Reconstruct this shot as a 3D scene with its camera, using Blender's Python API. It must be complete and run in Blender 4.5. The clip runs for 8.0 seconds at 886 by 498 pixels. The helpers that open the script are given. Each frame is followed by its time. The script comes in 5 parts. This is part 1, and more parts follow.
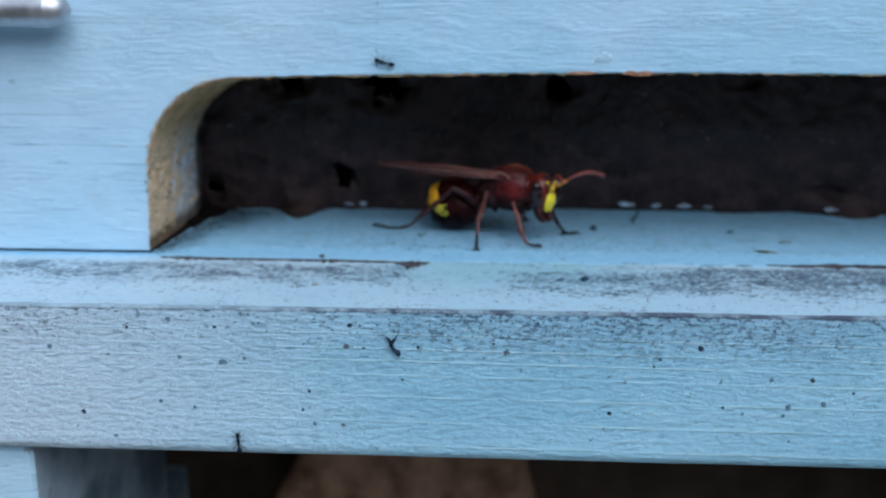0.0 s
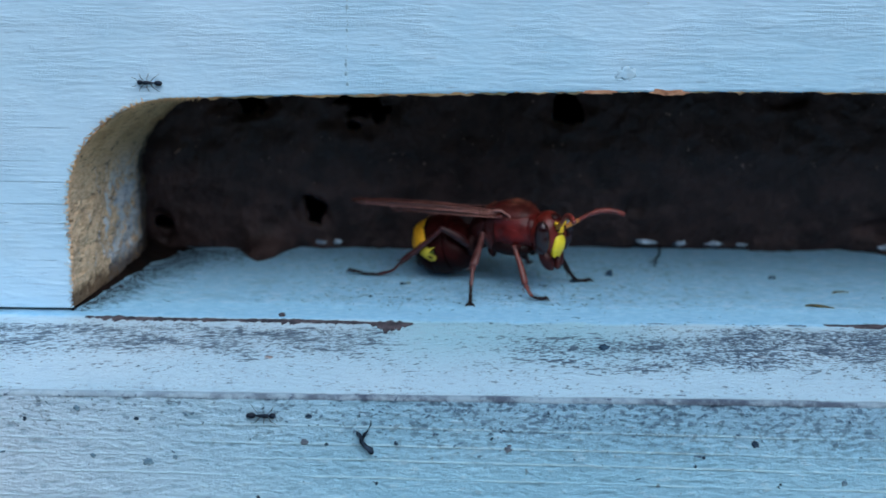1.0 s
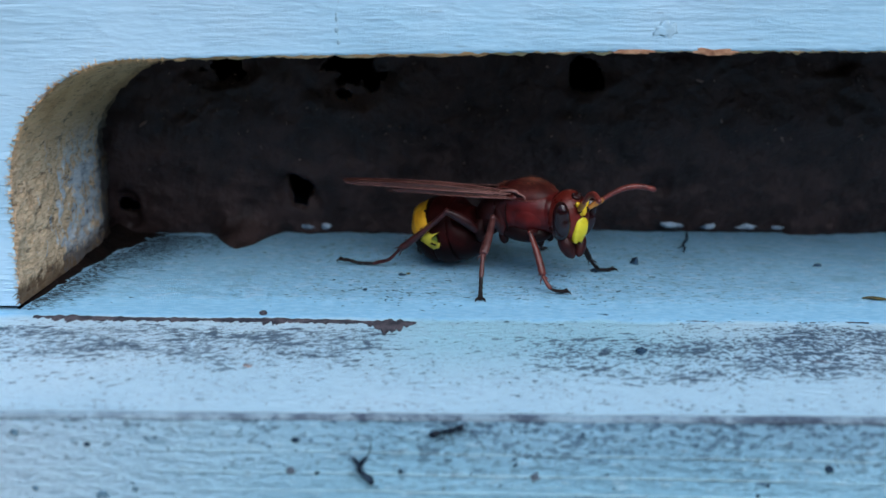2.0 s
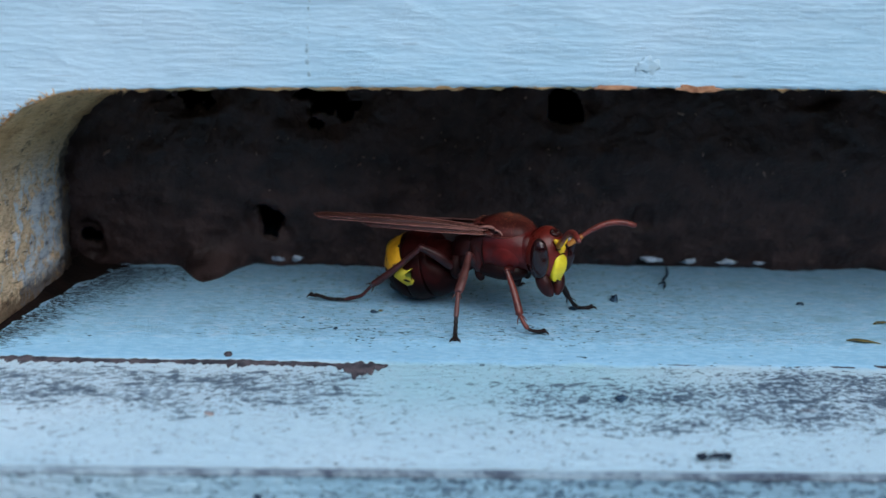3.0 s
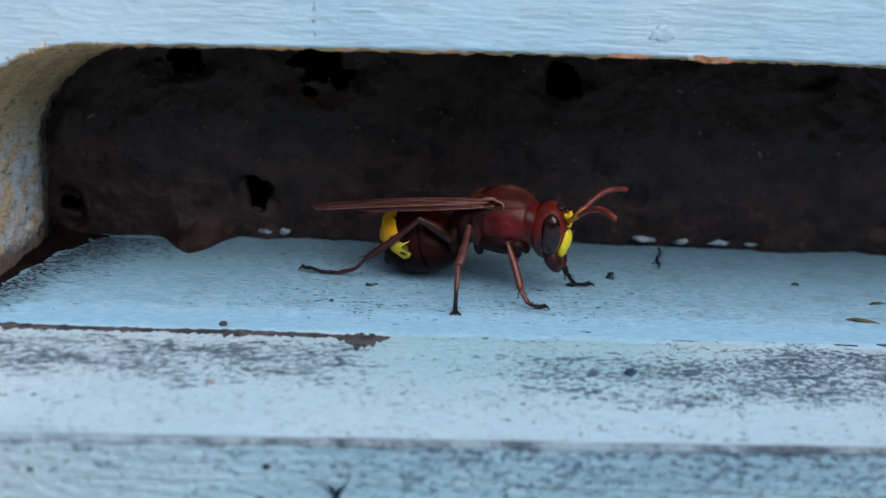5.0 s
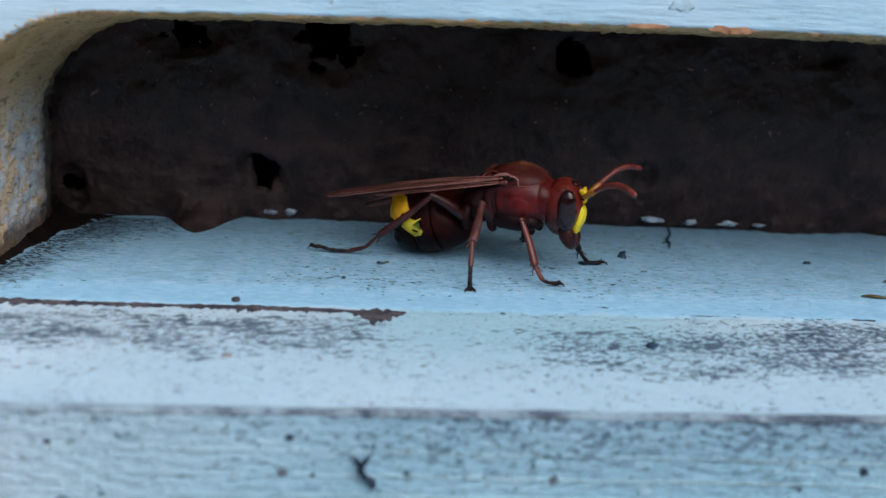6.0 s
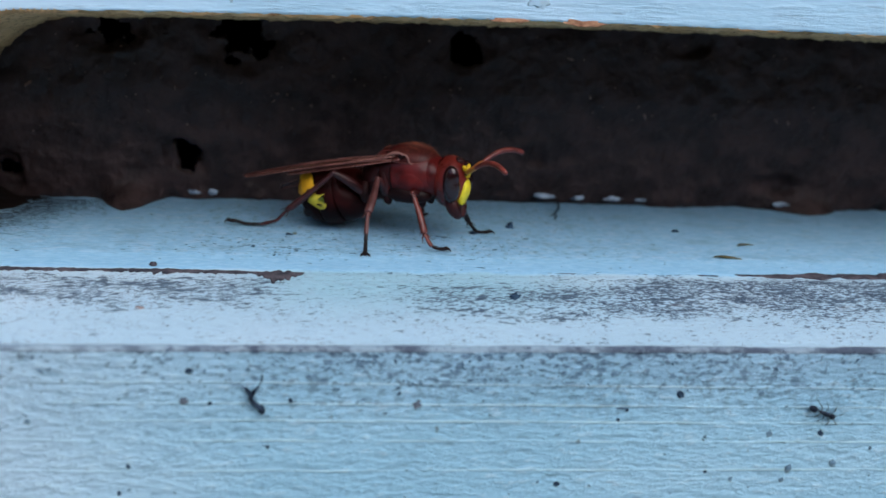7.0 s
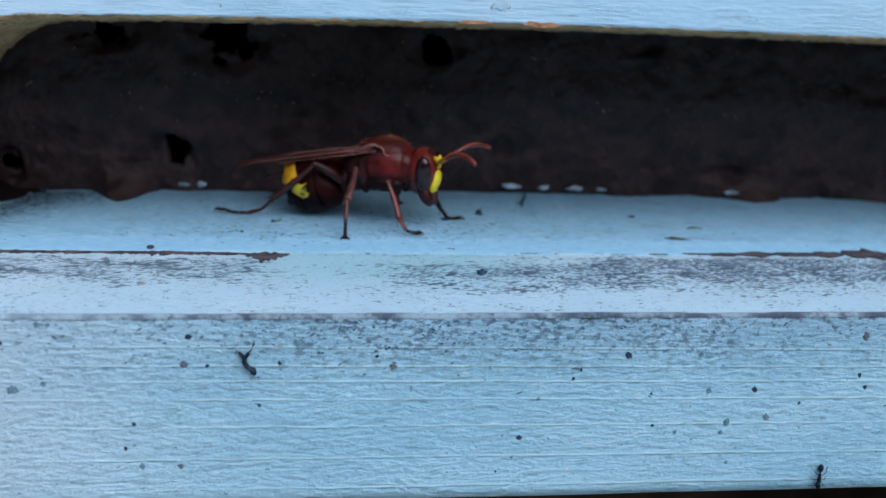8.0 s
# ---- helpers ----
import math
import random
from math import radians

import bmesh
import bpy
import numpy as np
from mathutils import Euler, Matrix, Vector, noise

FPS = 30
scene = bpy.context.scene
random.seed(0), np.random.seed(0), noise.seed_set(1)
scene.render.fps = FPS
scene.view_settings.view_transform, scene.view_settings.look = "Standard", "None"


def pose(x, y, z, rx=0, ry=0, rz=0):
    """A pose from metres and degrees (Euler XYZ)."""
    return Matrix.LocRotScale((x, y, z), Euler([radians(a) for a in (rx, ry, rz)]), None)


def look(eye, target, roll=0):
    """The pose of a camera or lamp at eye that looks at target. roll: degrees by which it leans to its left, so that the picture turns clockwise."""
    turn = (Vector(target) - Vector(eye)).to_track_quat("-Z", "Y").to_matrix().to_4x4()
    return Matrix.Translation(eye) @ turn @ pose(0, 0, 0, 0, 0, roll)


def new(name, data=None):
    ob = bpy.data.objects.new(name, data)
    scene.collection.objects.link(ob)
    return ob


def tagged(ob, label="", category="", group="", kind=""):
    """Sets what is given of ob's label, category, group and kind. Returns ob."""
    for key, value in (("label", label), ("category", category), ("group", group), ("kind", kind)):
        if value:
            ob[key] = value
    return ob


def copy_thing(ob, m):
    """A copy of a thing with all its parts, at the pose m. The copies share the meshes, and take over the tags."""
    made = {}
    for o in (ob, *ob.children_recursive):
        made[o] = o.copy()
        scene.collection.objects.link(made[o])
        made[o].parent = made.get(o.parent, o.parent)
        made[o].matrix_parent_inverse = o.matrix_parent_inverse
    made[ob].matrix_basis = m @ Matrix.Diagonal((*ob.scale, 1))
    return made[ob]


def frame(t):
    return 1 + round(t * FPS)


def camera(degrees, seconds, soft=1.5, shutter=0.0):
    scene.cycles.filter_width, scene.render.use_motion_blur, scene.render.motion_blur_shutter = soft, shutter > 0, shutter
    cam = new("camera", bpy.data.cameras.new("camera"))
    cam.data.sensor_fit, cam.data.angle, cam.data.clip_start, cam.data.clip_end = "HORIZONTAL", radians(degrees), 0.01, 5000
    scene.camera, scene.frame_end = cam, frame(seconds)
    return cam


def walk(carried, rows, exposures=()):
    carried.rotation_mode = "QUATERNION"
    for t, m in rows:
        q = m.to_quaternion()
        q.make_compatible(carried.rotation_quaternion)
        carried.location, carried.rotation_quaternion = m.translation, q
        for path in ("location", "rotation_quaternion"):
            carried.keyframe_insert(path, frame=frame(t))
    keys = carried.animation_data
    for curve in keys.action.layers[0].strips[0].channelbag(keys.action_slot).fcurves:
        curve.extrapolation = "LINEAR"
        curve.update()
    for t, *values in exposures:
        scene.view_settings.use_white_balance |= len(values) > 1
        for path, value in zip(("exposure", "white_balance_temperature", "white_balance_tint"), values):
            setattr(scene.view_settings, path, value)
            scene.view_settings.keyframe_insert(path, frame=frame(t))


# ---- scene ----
cam = camera(49.40, 8.0, 1.5)
cam.data.dof.use_dof = True
cam.data.dof.focus_distance = 0.097
cam.data.dof.aperture_fstop = 31.0


def eye_pose(x, y, z, yaw, pitch, roll):
    """Camera pose from centimetres and degrees."""
    return pose(x / 100, y / 100, z / 100, 90 + pitch, 0, yaw) @ pose(0, 0, 0, 0, 0, roll)


# seconds, x, y, z (cm), yaw, pitch, roll
PATH = [
    (0.0, 0.067, -12.894, 3.512, 0.87, -14.71, 0.66),
    (0.2, -0.101, -12.054, 3.644, 0.68, -14.43, 0.54),
    (0.5, -0.019, -10.953, 3.617, 0.53, -14.49, 0.53),
    (0.8, 0.183, -10.473, 3.494, 0.58, -14.29, 0.68),
    (1.0, 0.137, -10.431, 3.484, 0.65, -14.46, 0.58),
    (1.2, -0.034, -10.161, 3.317, 0.63, -14.39, 0.67),
    (2.3, -0.098, -8.666, 3.134, -0.63, -16.01, 0.69),
    (2.5, -0.060, -8.573, 3.090, -0.75, -15.39, 0.93),
    (3.0, -0.067, -8.563, 3.304, -1.70, -14.75, 1.39),
    (3.5, -0.120, -8.528, 3.364, -2.27, -14.52, 1.79),
    (4.0, -0.334, -8.291, 3.108, -3.03, -14.39, 2.02),
    (5.3, -0.685, -8.388, 2.973, -5.06, -15.19, 3.25),
    (5.5, -0.934, -8.329, 2.879, -5.37, -15.06, 3.25),
    (6.0, -0.785, -8.287, 2.761, -5.55, -15.07, 3.23),
    (6.5, -0.442, -8.443, 2.720, -6.53, -15.23, 3.06),
    (6.8, -0.296, -8.910, 2.792, -7.43, -15.21, 2.99),
    (7.0, -0.186, -9.599, 2.818, -7.78, -15.10, 2.99),
    (7.2, -0.292, -10.203, 2.885, -8.13, -15.09, 2.80),
    (7.5, -0.407, -10.481, 2.939, -8.95, -14.82, 2.99),
    (7.8, -0.257, -10.546, 2.841, -8.97, -14.74, 2.63),
    (8.0, -0.249, -10.571, 2.832, -9.09, -14.81, 2.79),
]
walk(cam, [(t, eye_pose(*row)) for t, *row in PATH], exposures=[(0.0, 0.55, 5650, 7), (1.2, 0.58, 5650, 7), (2.5, 0.70, 5820, 8), (4.0, 0.70, 6400, 12), (6.0, 0.76, 6450, 12), (7.0, 0.75, 6150, 13), (8.0, 0.72, 5880, 11)])

# ---- light: open shade under a pale sky ----
world = bpy.data.worlds.new("sky")
scene.world = world
world.use_nodes = True
sky = world.node_tree.nodes.new("ShaderNodeTexSky")
sky.sky_type = "NISHITA"
sky.sun_disc = False
sky.sun_elevation = radians(48)
sky.sun_rotation = radians(157)
sky.air_density, sky.dust_density, sky.ozone_density = 1.0, 2.0, 1.0
world.node_tree.links.new(sky.outputs["Color"], world.node_tree.nodes["Background"].inputs["Color"])
world.node_tree.nodes["Background"].inputs["Strength"].default_value = 0.085

sun_data = bpy.data.lights.new("sun", "SUN")
sun_data.energy, sun_data.angle, sun_data.color = 1.5, radians(62), (1.0, 0.96, 0.9)
sun = new("sun", sun_data)
sun.matrix_world = look((0.55, -1.3, 1.6), (0, 0, 0))


# ---- material helpers ----
def material(name, rough=0.6, spec=0.4):
    m = bpy.data.materials.new(name)
    m.use_nodes = True
    b = m.node_tree.nodes["Principled BSDF"]
    b.inputs["Roughness"].default_value = rough
    b.inputs["Specular IOR Level"].default_value = spec
    return m, m.node_tree, b


def put(nt, socket, value):
    if isinstance(value, bpy.types.NodeSocket):
        nt.links.new(value, socket)
    elif isinstance(value, tuple) and len(value) == 3 and socket.type == "RGBA":
        socket.default_value = (*value, 1)
    else:
        socket.default_value = value


def mapped(nt, sx, sy, sz):
    tc = nt.nodes.new("ShaderNodeTexCoord")
    mp = nt.nodes.new("ShaderNodeMapping")
    nt.links.new(tc.outputs["Object"], mp.inputs["Vector"])
    mp.inputs["Scale"].default_value = (sx, sy, sz)
    return mp.outputs["Vector"]


def axes(nt):
    tc = nt.nodes.new("ShaderNodeTexCoord")
    sp = nt.nodes.new("ShaderNodeSeparateXYZ")
    nt.links.new(tc.outputs["Object"], sp.inputs[0])
    return sp.outputs


def grain(nt, vec, scale=1.0, detail=4.0, rough=0.55, warp=0.0):
    n = nt.nodes.new("ShaderNodeTexNoise")
    nt.links.new(vec, n.inputs["Vector"])
    n.inputs["Scale"].default_value, n.inputs["Detail"].default_value = scale, detail
    n.inputs["Roughness"].default_value, n.inputs["Distortion"].default_value = rough, warp
    return n.outputs["Fac"]


def slanted(nt, sx, sy, degrees):
    tc = nt.nodes.new("ShaderNodeTexCoord")
    mp = nt.nodes.new("ShaderNodeMapping")
    mp.vector_type = "TEXTURE"
    nt.links.new(tc.outputs["Object"], mp.inputs["Vector"])
    mp.inputs["Rotation"].default_value = (0, 0, radians(degrees))
    mp.inputs["Scale"].default_value = (1 / sx, 1 / sy, 1)
    return mp.outputs["Vector"]


def ramp(nt, fac, a, b, va=0.0, vb=1.0):
    n = nt.nodes.new("ShaderNodeMapRange")
    n.interpolation_type = "SMOOTHSTEP"
    put(nt, n.inputs["Value"], fac)
    for key, value in (("From Min", a), ("From Max", b), ("To Min", va), ("To Max", vb)):
        n.inputs[key].default_value = value
    return n.outputs["Result"]


def calc(nt, op, a, b=0.0):
    n = nt.nodes.new("ShaderNodeMath")
    n.operation = op
    put(nt, n.inputs[0], a)
    put(nt, n.inputs[1], b)
    return n.outputs[0]


def mix(nt, fac, a, b):
    n = nt.nodes.new("ShaderNodeMix")
    n.data_type = "RGBA"
    put(nt, n.inputs[0], fac)
    put(nt, n.inputs[6], a)
    put(nt, n.inputs[7], b)
    return n.outputs[2]


def relief(nt, b, height, metres, strength=1.0, below=None):
    n = nt.nodes.new("ShaderNodeBump")
    n.inputs["Strength"].default_value, n.inputs["Distance"].default_value = strength, metres
    nt.links.new(height, n.inputs["Height"])
    if below is not None:
        nt.links.new(below, n.inputs["Normal"])
    nt.links.new(n.outputs["Normal"], b.inputs["Normal"])
    return n.outputs["Normal"]


# ---- paint and wood ----
def wall_paint():
    m, nt, b = material("pale_blue_wall_paint", 0.5, 0.35)
    x, y, z = axes(nt)
    soft = grain(nt, mapped(nt, 30, 30, 60), 1, 3)
    stroke = grain(nt, mapped(nt, 190, 190, 2700), 1, 5, 0.66)
    patch = ramp(nt, grain(nt, mapped(nt, 90, 90, 220), 1, 3), 0.38, 0.62, 0.15, 1.0)
    fine = grain(nt, mapped(nt, 600, 600, 2600), 1, 3, 0.6)
    col = mix(nt, ramp(nt, soft, 0.35, 0.65), (0.375, 0.615, 0.79), (0.465, 0.675, 0.835))
    # paler towards the left
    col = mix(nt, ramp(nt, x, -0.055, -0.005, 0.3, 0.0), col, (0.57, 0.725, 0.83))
    col = mix(nt, ramp(nt, stroke, 0.45, 0.65, 0.0, 0.3), col, (0.50, 0.71, 0.86))
    stain = ramp(nt, grain(nt, mapped(nt, 55, 55, 70), 1, 3), 0.66, 0.76, 0, 0.28)
    col = mix(nt, stain, col, (0.34, 0.42, 0.44))
    scratch = ramp(nt, grain(nt, mapped(nt, 230, 230, 2300), 1, 3, 0.6), 0.63, 0.71, 0, 0.7)
    col = mix(nt, scratch, col, (0.28, 0.42, 0.54))
    # long scratches beside the slot
    level = calc(nt, "ADD", z, calc(nt, "MULTIPLY", grain(nt, mapped(nt, 60, 60, 1), 1, 3), 0.0004))
    cut = 0.0
    for k, height in enumerate((0.0212, 0.0193, 0.0175, 0.0152, 0.0127, 0.0105, 0.0062)):
        length = ramp(nt, grain(nt, mapped(nt, 90 + 11 * k, 1, 30 + 50 * k), 1, 3), 0.44, 0.58, 0.0, 1.0)
        cut = calc(nt, "MAXIMUM", cut, calc(nt, "MULTIPLY", length, band(nt, level, height - 0.00008, height - 0.00003, height + 0.00003, height + 0.00008)))
    cut = calc(nt, "MULTIPLY", cut, ramp(nt, x, -0.040, -0.043))
    col = mix(nt, calc(nt, "MULTIPLY", cut, 0.6), col, (0.24, 0.38, 0.50))
    put(nt, b.inputs["Base Color"], col)
    scored = relief(nt, b, cut, -0.0002, 0.8)
    low = relief(nt, b, calc(nt, "MULTIPLY", stroke, patch), 0.00030, 0.85, scored)
    relief(nt, b, fine, 0.00012, 0.8, low)
    return m


def band(nt, value, a, b, c, d):
    """One between b and c, falling to nothing at a and d."""
    return calc(nt, "MULTIPLY", ramp(nt, value, a, b), ramp(nt, value, d, c))


def board_face_paint():
    m, nt, b = material("weathered_blue_front_paint", 0.5, 0.35)
    x, y, z = axes(nt)
    soft = grain(nt, mapped(nt, 35, 35, 90), 1, 4)
    stroke = grain(nt, mapped(nt, 640, 640, 1900), 1, 5, 0.62)
    dab = grain(nt, mapped(nt, 760, 760, 1500), 1, 5, 0.7)
    # straight ridges left by the brush, slightly falling, broken along their length
    level = calc(nt, "ADD", calc(nt, "ADD", z, calc(nt, "MULTIPLY", x, 0.012)), calc(nt, "MULTIPLY", grain(nt, mapped(nt, 70, 70, 1), 1, 3), 0.00028))
    line, drop = 0.0, 0.0
    for k, ridge in enumerate((-0.0031, -0.0049, -0.0064, -0.0082, -0.0109, -0.0141, -0.0172)):
        part_of = ramp(nt, grain(nt, mapped(nt, 60 + 7 * k, 1, 40 * k + 30), 1, 3), 0.40, 0.56, 0.15, 1.0)
        line = calc(nt, "MAXIMUM", line, calc(nt, "MULTIPLY", part_of, band(nt, level, ridge - 0.00003, ridge + 0.00002, ridge + 0.00012, ridge + 0.00022)))
        drop = calc(nt, "MAXIMUM", drop, calc(nt, "MULTIPLY", part_of, band(nt, level, ridge - 0.00016, ridge - 0.0001, ridge - 0.00006, ridge)))
    line = calc(nt, "MULTIPLY", line, ramp(nt, x, -0.03, 0.01, 0.25, 1.0))
    drop = calc(nt, "MULTIPLY", drop, ramp(nt, x, -0.03, 0.01, 0.25, 1.0))
    col = mix(nt, ramp(nt, soft, 0.35, 0.65), (0.305, 0.585, 0.765), (0.375, 0.655, 0.83))
    # paler towards the left end
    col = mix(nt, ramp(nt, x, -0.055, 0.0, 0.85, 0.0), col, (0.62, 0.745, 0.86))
    col = mix(nt, ramp(nt, stroke, 0.44, 0.34, 0, 0.5), col, (0.18, 0.35, 0.48))
    col = mix(nt, ramp(nt, dab, 0.38, 0.28, 0, 0.30), col, (0.17, 0.33, 0.46))
    col = mix(nt, ramp(nt, stroke, 0.57, 0.66, 0, 0.5), col, (0.52, 0.75, 0.87))
    # ridge light and shade put into the colour: dark beneath, bright along the crest
    col = mix(nt, calc(nt, "MULTIPLY", drop, 0.4), col, (0.13, 0.29, 0.43))
    col = mix(nt, calc(nt, "MULTIPLY", line, 0.85), col, (0.56, 0.86, 0.97))
    ragged = grain(nt, mapped(nt, 130, 130, 130), 1, 4, 0.6)
    film = calc(nt, "MULTIPLY", ramp(nt, calc(nt, "ADD", z, calc(nt, "MULTIPLY", ragged, 0.007)), -0.004, 0.005, 0, 0.45), ramp(nt, x, -0.03, 0.01, 0.2, 1.0))
    col = mix(nt, film, col, (0.17, 0.28, 0.42))
    patchy = grain(nt, mapped(nt, 240, 240, 420), 1, 4, 0.65)
    bits = grain(nt, mapped(nt, 1250, 1250, 2000), 1, 5, 0.70)
    heavy = calc(nt, "ADD", bits, calc(nt, "MULTIPLY", calc(nt, "SUBTRACT", patchy, 0.5), 0.30))
    grime = calc(nt, "MULTIPLY", ramp(nt, z, -0.0085, -0.0006, 0, 1), ramp(nt, calc(nt, "ADD", heavy, calc(nt, "MULTIPLY", band(nt, x, -0.012, 0.004, 0.034, 0.06), 0.05)), 0.550, 0.630, 0, 0.75))
    col = mix(nt, grime, col, (0.050, 0.095, 0.165))
    dots = ramp(nt, grain(nt, mapped(nt, 900, 900, 900), 1, 2), 0.72, 0.77, 0, 0.7)
    col = mix(nt, dots, col, (0.09, 0.12, 0.15))
    wander = calc(nt, "MULTIPLY", grain(nt, mapped(nt, 300, 300, 200), 1, 5, 0.75), 0.0020)
    edge = calc(nt, "MULTIPLY", ramp(nt, calc(nt, "ADD", z, wander), 0.0004, 0.0008, 0, 1), ramp(nt, grain(nt, mapped(nt, 210, 210, 210), 1, 5, 0.7), 0.40, 0.58, 0.50, 0.90))
    col = mix(nt, edge, col, (0.030, 0.040, 0.066))
    seam = calc(nt, "MULTIPLY", ramp(nt, calc(nt, "ADD", z, calc(nt, "MULTIPLY", wander, 0.2)), -0.00035, -0.00015), ramp(nt, grain(nt, mapped(nt, 130, 130, 130), 1, 5, 0.7), 0.36, 0.54, 0.25, 0.9))
    col = mix(nt, seam, col, (0.022, 0.034, 0.060))
    put(nt, b.inputs["Roughness"], calc(nt, "ADD", calc(nt, "MULTIPLY", edge, 0.4), 0.5))
    put(nt, b.inputs["Specular IOR Level"], calc(nt, "SUBTRACT", 0.35, calc(nt, "MULTIPLY", edge, 0.33)))
    put(nt, b.inputs["Base Color"], col)
    zero = relief(nt, b, line, 0.00022, 1.0)
    one = relief(nt, b, stroke, 0.00030, 1.0, zero)
    relief(nt, b, dab, 0.00032, 0.9, one)
    return m


def board_top_paint():
    m, nt, b = material("worn_blue_sill_paint", 0.5, 0.35)
    x, y, z = axes(nt)
    wob = grain(nt, mapped(nt, 160, 160, 160), 1, 5, 0.6)
    ys = calc(nt, "ADD", y, calc(nt, "MULTIPLY", wob, 0.0016))
    inside = ramp(nt, ys, -0.0013, -0.0003)
    # sound paint inside, scuffed behind a smooth brush stroke
    streak = grain(nt, mapped(nt, 700, 1700, 1), 1, 5, 0.7)
    blotch = grain(nt, mapped(nt, 190, 260, 1), 1, 5, 0.68)
    smooth = calc(nt, "SUBTRACT", 1.0, calc(nt, "MULTIPLY", band(nt, ys, -0.002, -0.0005, 0.0030, 0.0062), 0.85))
    sill = mix(nt, ramp(nt, streak, 0.4, 0.62), (0.255, 0.52, 0.74), (0.34, 0.61, 0.82))
    sill = mix(nt, calc(nt, "MULTIPLY", smooth, ramp(nt, blotch, 0.50, 0.68, 0, 0.6)), sill, (0.20, 0.39, 0.53))
    pale = ramp(nt, grain(nt, mapped(nt, 420, 820, 1), 1, 6, 0.74), 0.50, 0.64, 0, 0.6)
    sill = mix(nt, calc(nt, "MULTIPLY", smooth, pale), sill, (0.46, 0.66, 0.84))
    tick = ramp(nt, grain(nt, mapped(nt, 900, 2100, 1), 1, 6, 0.72), 0.540, 0.615, 0, 0.85)
    scuffed = calc(nt, "ADD", 0.35, calc(nt, "MULTIPLY", band(nt, x, -0.030, -0.008, 0.026, 0.045), 0.65))
    sill = mix(nt, calc(nt, "MULTIPLY", calc(nt, "MULTIPLY", smooth, scuffed), tick), sill, (0.10, 0.20, 0.26))
    # worn chalky paint in front of the wall: chips in drifts, dark streaks and smears
    broad = grain(nt, mapped(nt, 22, 30, 1), 1, 2)
    chalk = mix(nt, ramp(nt, broad, 0.4, 0.6), (0.545, 0.715, 0.82), (0.47, 0.665, 0.785))
    middle = calc(nt, "MULTIPLY", band(nt, x, -0.012, 0.000, 0.014, 0.034), ramp(nt, y, -0.019, -0.006))
    chalk = mix(nt, calc(nt, "MULTIPLY", middle, 0.85), chalk, (0.33, 0.585, 0.70))
    drift = grain(nt, mapped(nt, 120, 260, 1), 1, 5, 0.65)
    left = calc(nt, "MULTIPLY", ramp(nt, x, 0.0, -0.008), band(nt, y, -0.0165, -0.0090, -0.0050, -0.0024))
    right = calc(nt, "MULTIPLY", ramp(nt, x, 0.018, 0.036), band(nt, y, -0.0190, -0.0095, -0.0035, -0.0015))
    centre = calc(nt, "MULTIPLY", band(nt, x, 0.000, 0.012, 0.022, 0.036), band(nt, y, -0.0190, -0.0130, -0.0080, -0.0030))
    amount = calc(nt, "ADD", calc(nt, "ADD", calc(nt, "MULTIPLY", left, 0.75), calc(nt, "MULTIPLY", right, 0.95)), calc(nt, "MULTIPLY", centre, 0.60))
    amount = calc(nt, "ADD", amount, calc(nt, "MULTIPLY", calc(nt, "SUBTRACT", drift, 0.5), 3.0))
    chip = grain(nt, slanted(nt, 1500, 2300, 14), 1, 8, 0.74)
    coarse = grain(nt, slanted(nt, 700, 950, 20), 1, 5, 0.7)
    worn = calc(nt, "ADD", chip, calc(nt, "MULTIPLY", amount, 0.115))
    cake = calc(nt, "ADD", coarse, calc(nt, "MULTIPLY", amount, 0.06))
    chalk = mix(nt, ramp(nt, cake, 0.57, 0.67, 0, 0.42), chalk, (0.27, 0.42, 0.55))
    fair = ramp(nt, grain(nt, slanted(nt, 520, 700, -70), 1, 4, 0.65), 0.52, 0.66, 0, 0.4)
    chalk = mix(nt, fair, chalk, (0.37, 0.54, 0.66))
    bare = calc(nt, "MULTIPLY", ramp(nt, worn, 0.590, 0.635, 0, 0.92), ramp(nt, x, -0.02, 0.008, 0.75, 1.0))
    chalk = mix(nt, bare, chalk, (0.045, 0.078, 0.135))
    # larger torn flecks in clusters
    fleck = grain(nt, slanted(nt, 780, 1500, 10), 1, 6, 0.74)
    patch = calc(nt, "MULTIPLY", calc(nt, "SUBTRACT", grain(nt, mapped(nt, 170, 400, 1), 1, 3, 0.6), 0.5), 0.50)
    where = calc(nt, "ADD", calc(nt, "MULTIPLY", calc(nt, "MAXIMUM", calc(nt, "MAXIMUM", calc(nt, "MULTIPLY", centre, 0.85), left), right), 0.105), patch)
    torn = ramp(nt, calc(nt, "ADD", fleck, where), 0.625, 0.655, 0, 0.88)
    chalk = mix(nt, torn, chalk, (0.040, 0.075, 0.125))
    rusty = calc(nt, "MULTIPLY", ramp(nt, x, 0.012, 0.045, 0.15, 1.0), ramp(nt, grain(nt, mapped(nt, 170, 330, 1), 1, 4, 0.6), 0.65, 0.73, 0, 0.35))
    chalk = mix(nt, rusty, chalk, (0.36, 0.27, 0.26))
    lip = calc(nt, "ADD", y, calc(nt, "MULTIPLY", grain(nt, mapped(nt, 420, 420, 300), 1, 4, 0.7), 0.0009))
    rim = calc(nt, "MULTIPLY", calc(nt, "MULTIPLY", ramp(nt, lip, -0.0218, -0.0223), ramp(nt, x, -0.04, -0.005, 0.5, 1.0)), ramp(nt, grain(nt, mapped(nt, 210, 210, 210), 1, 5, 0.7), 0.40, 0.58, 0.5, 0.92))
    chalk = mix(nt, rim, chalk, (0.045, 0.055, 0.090))
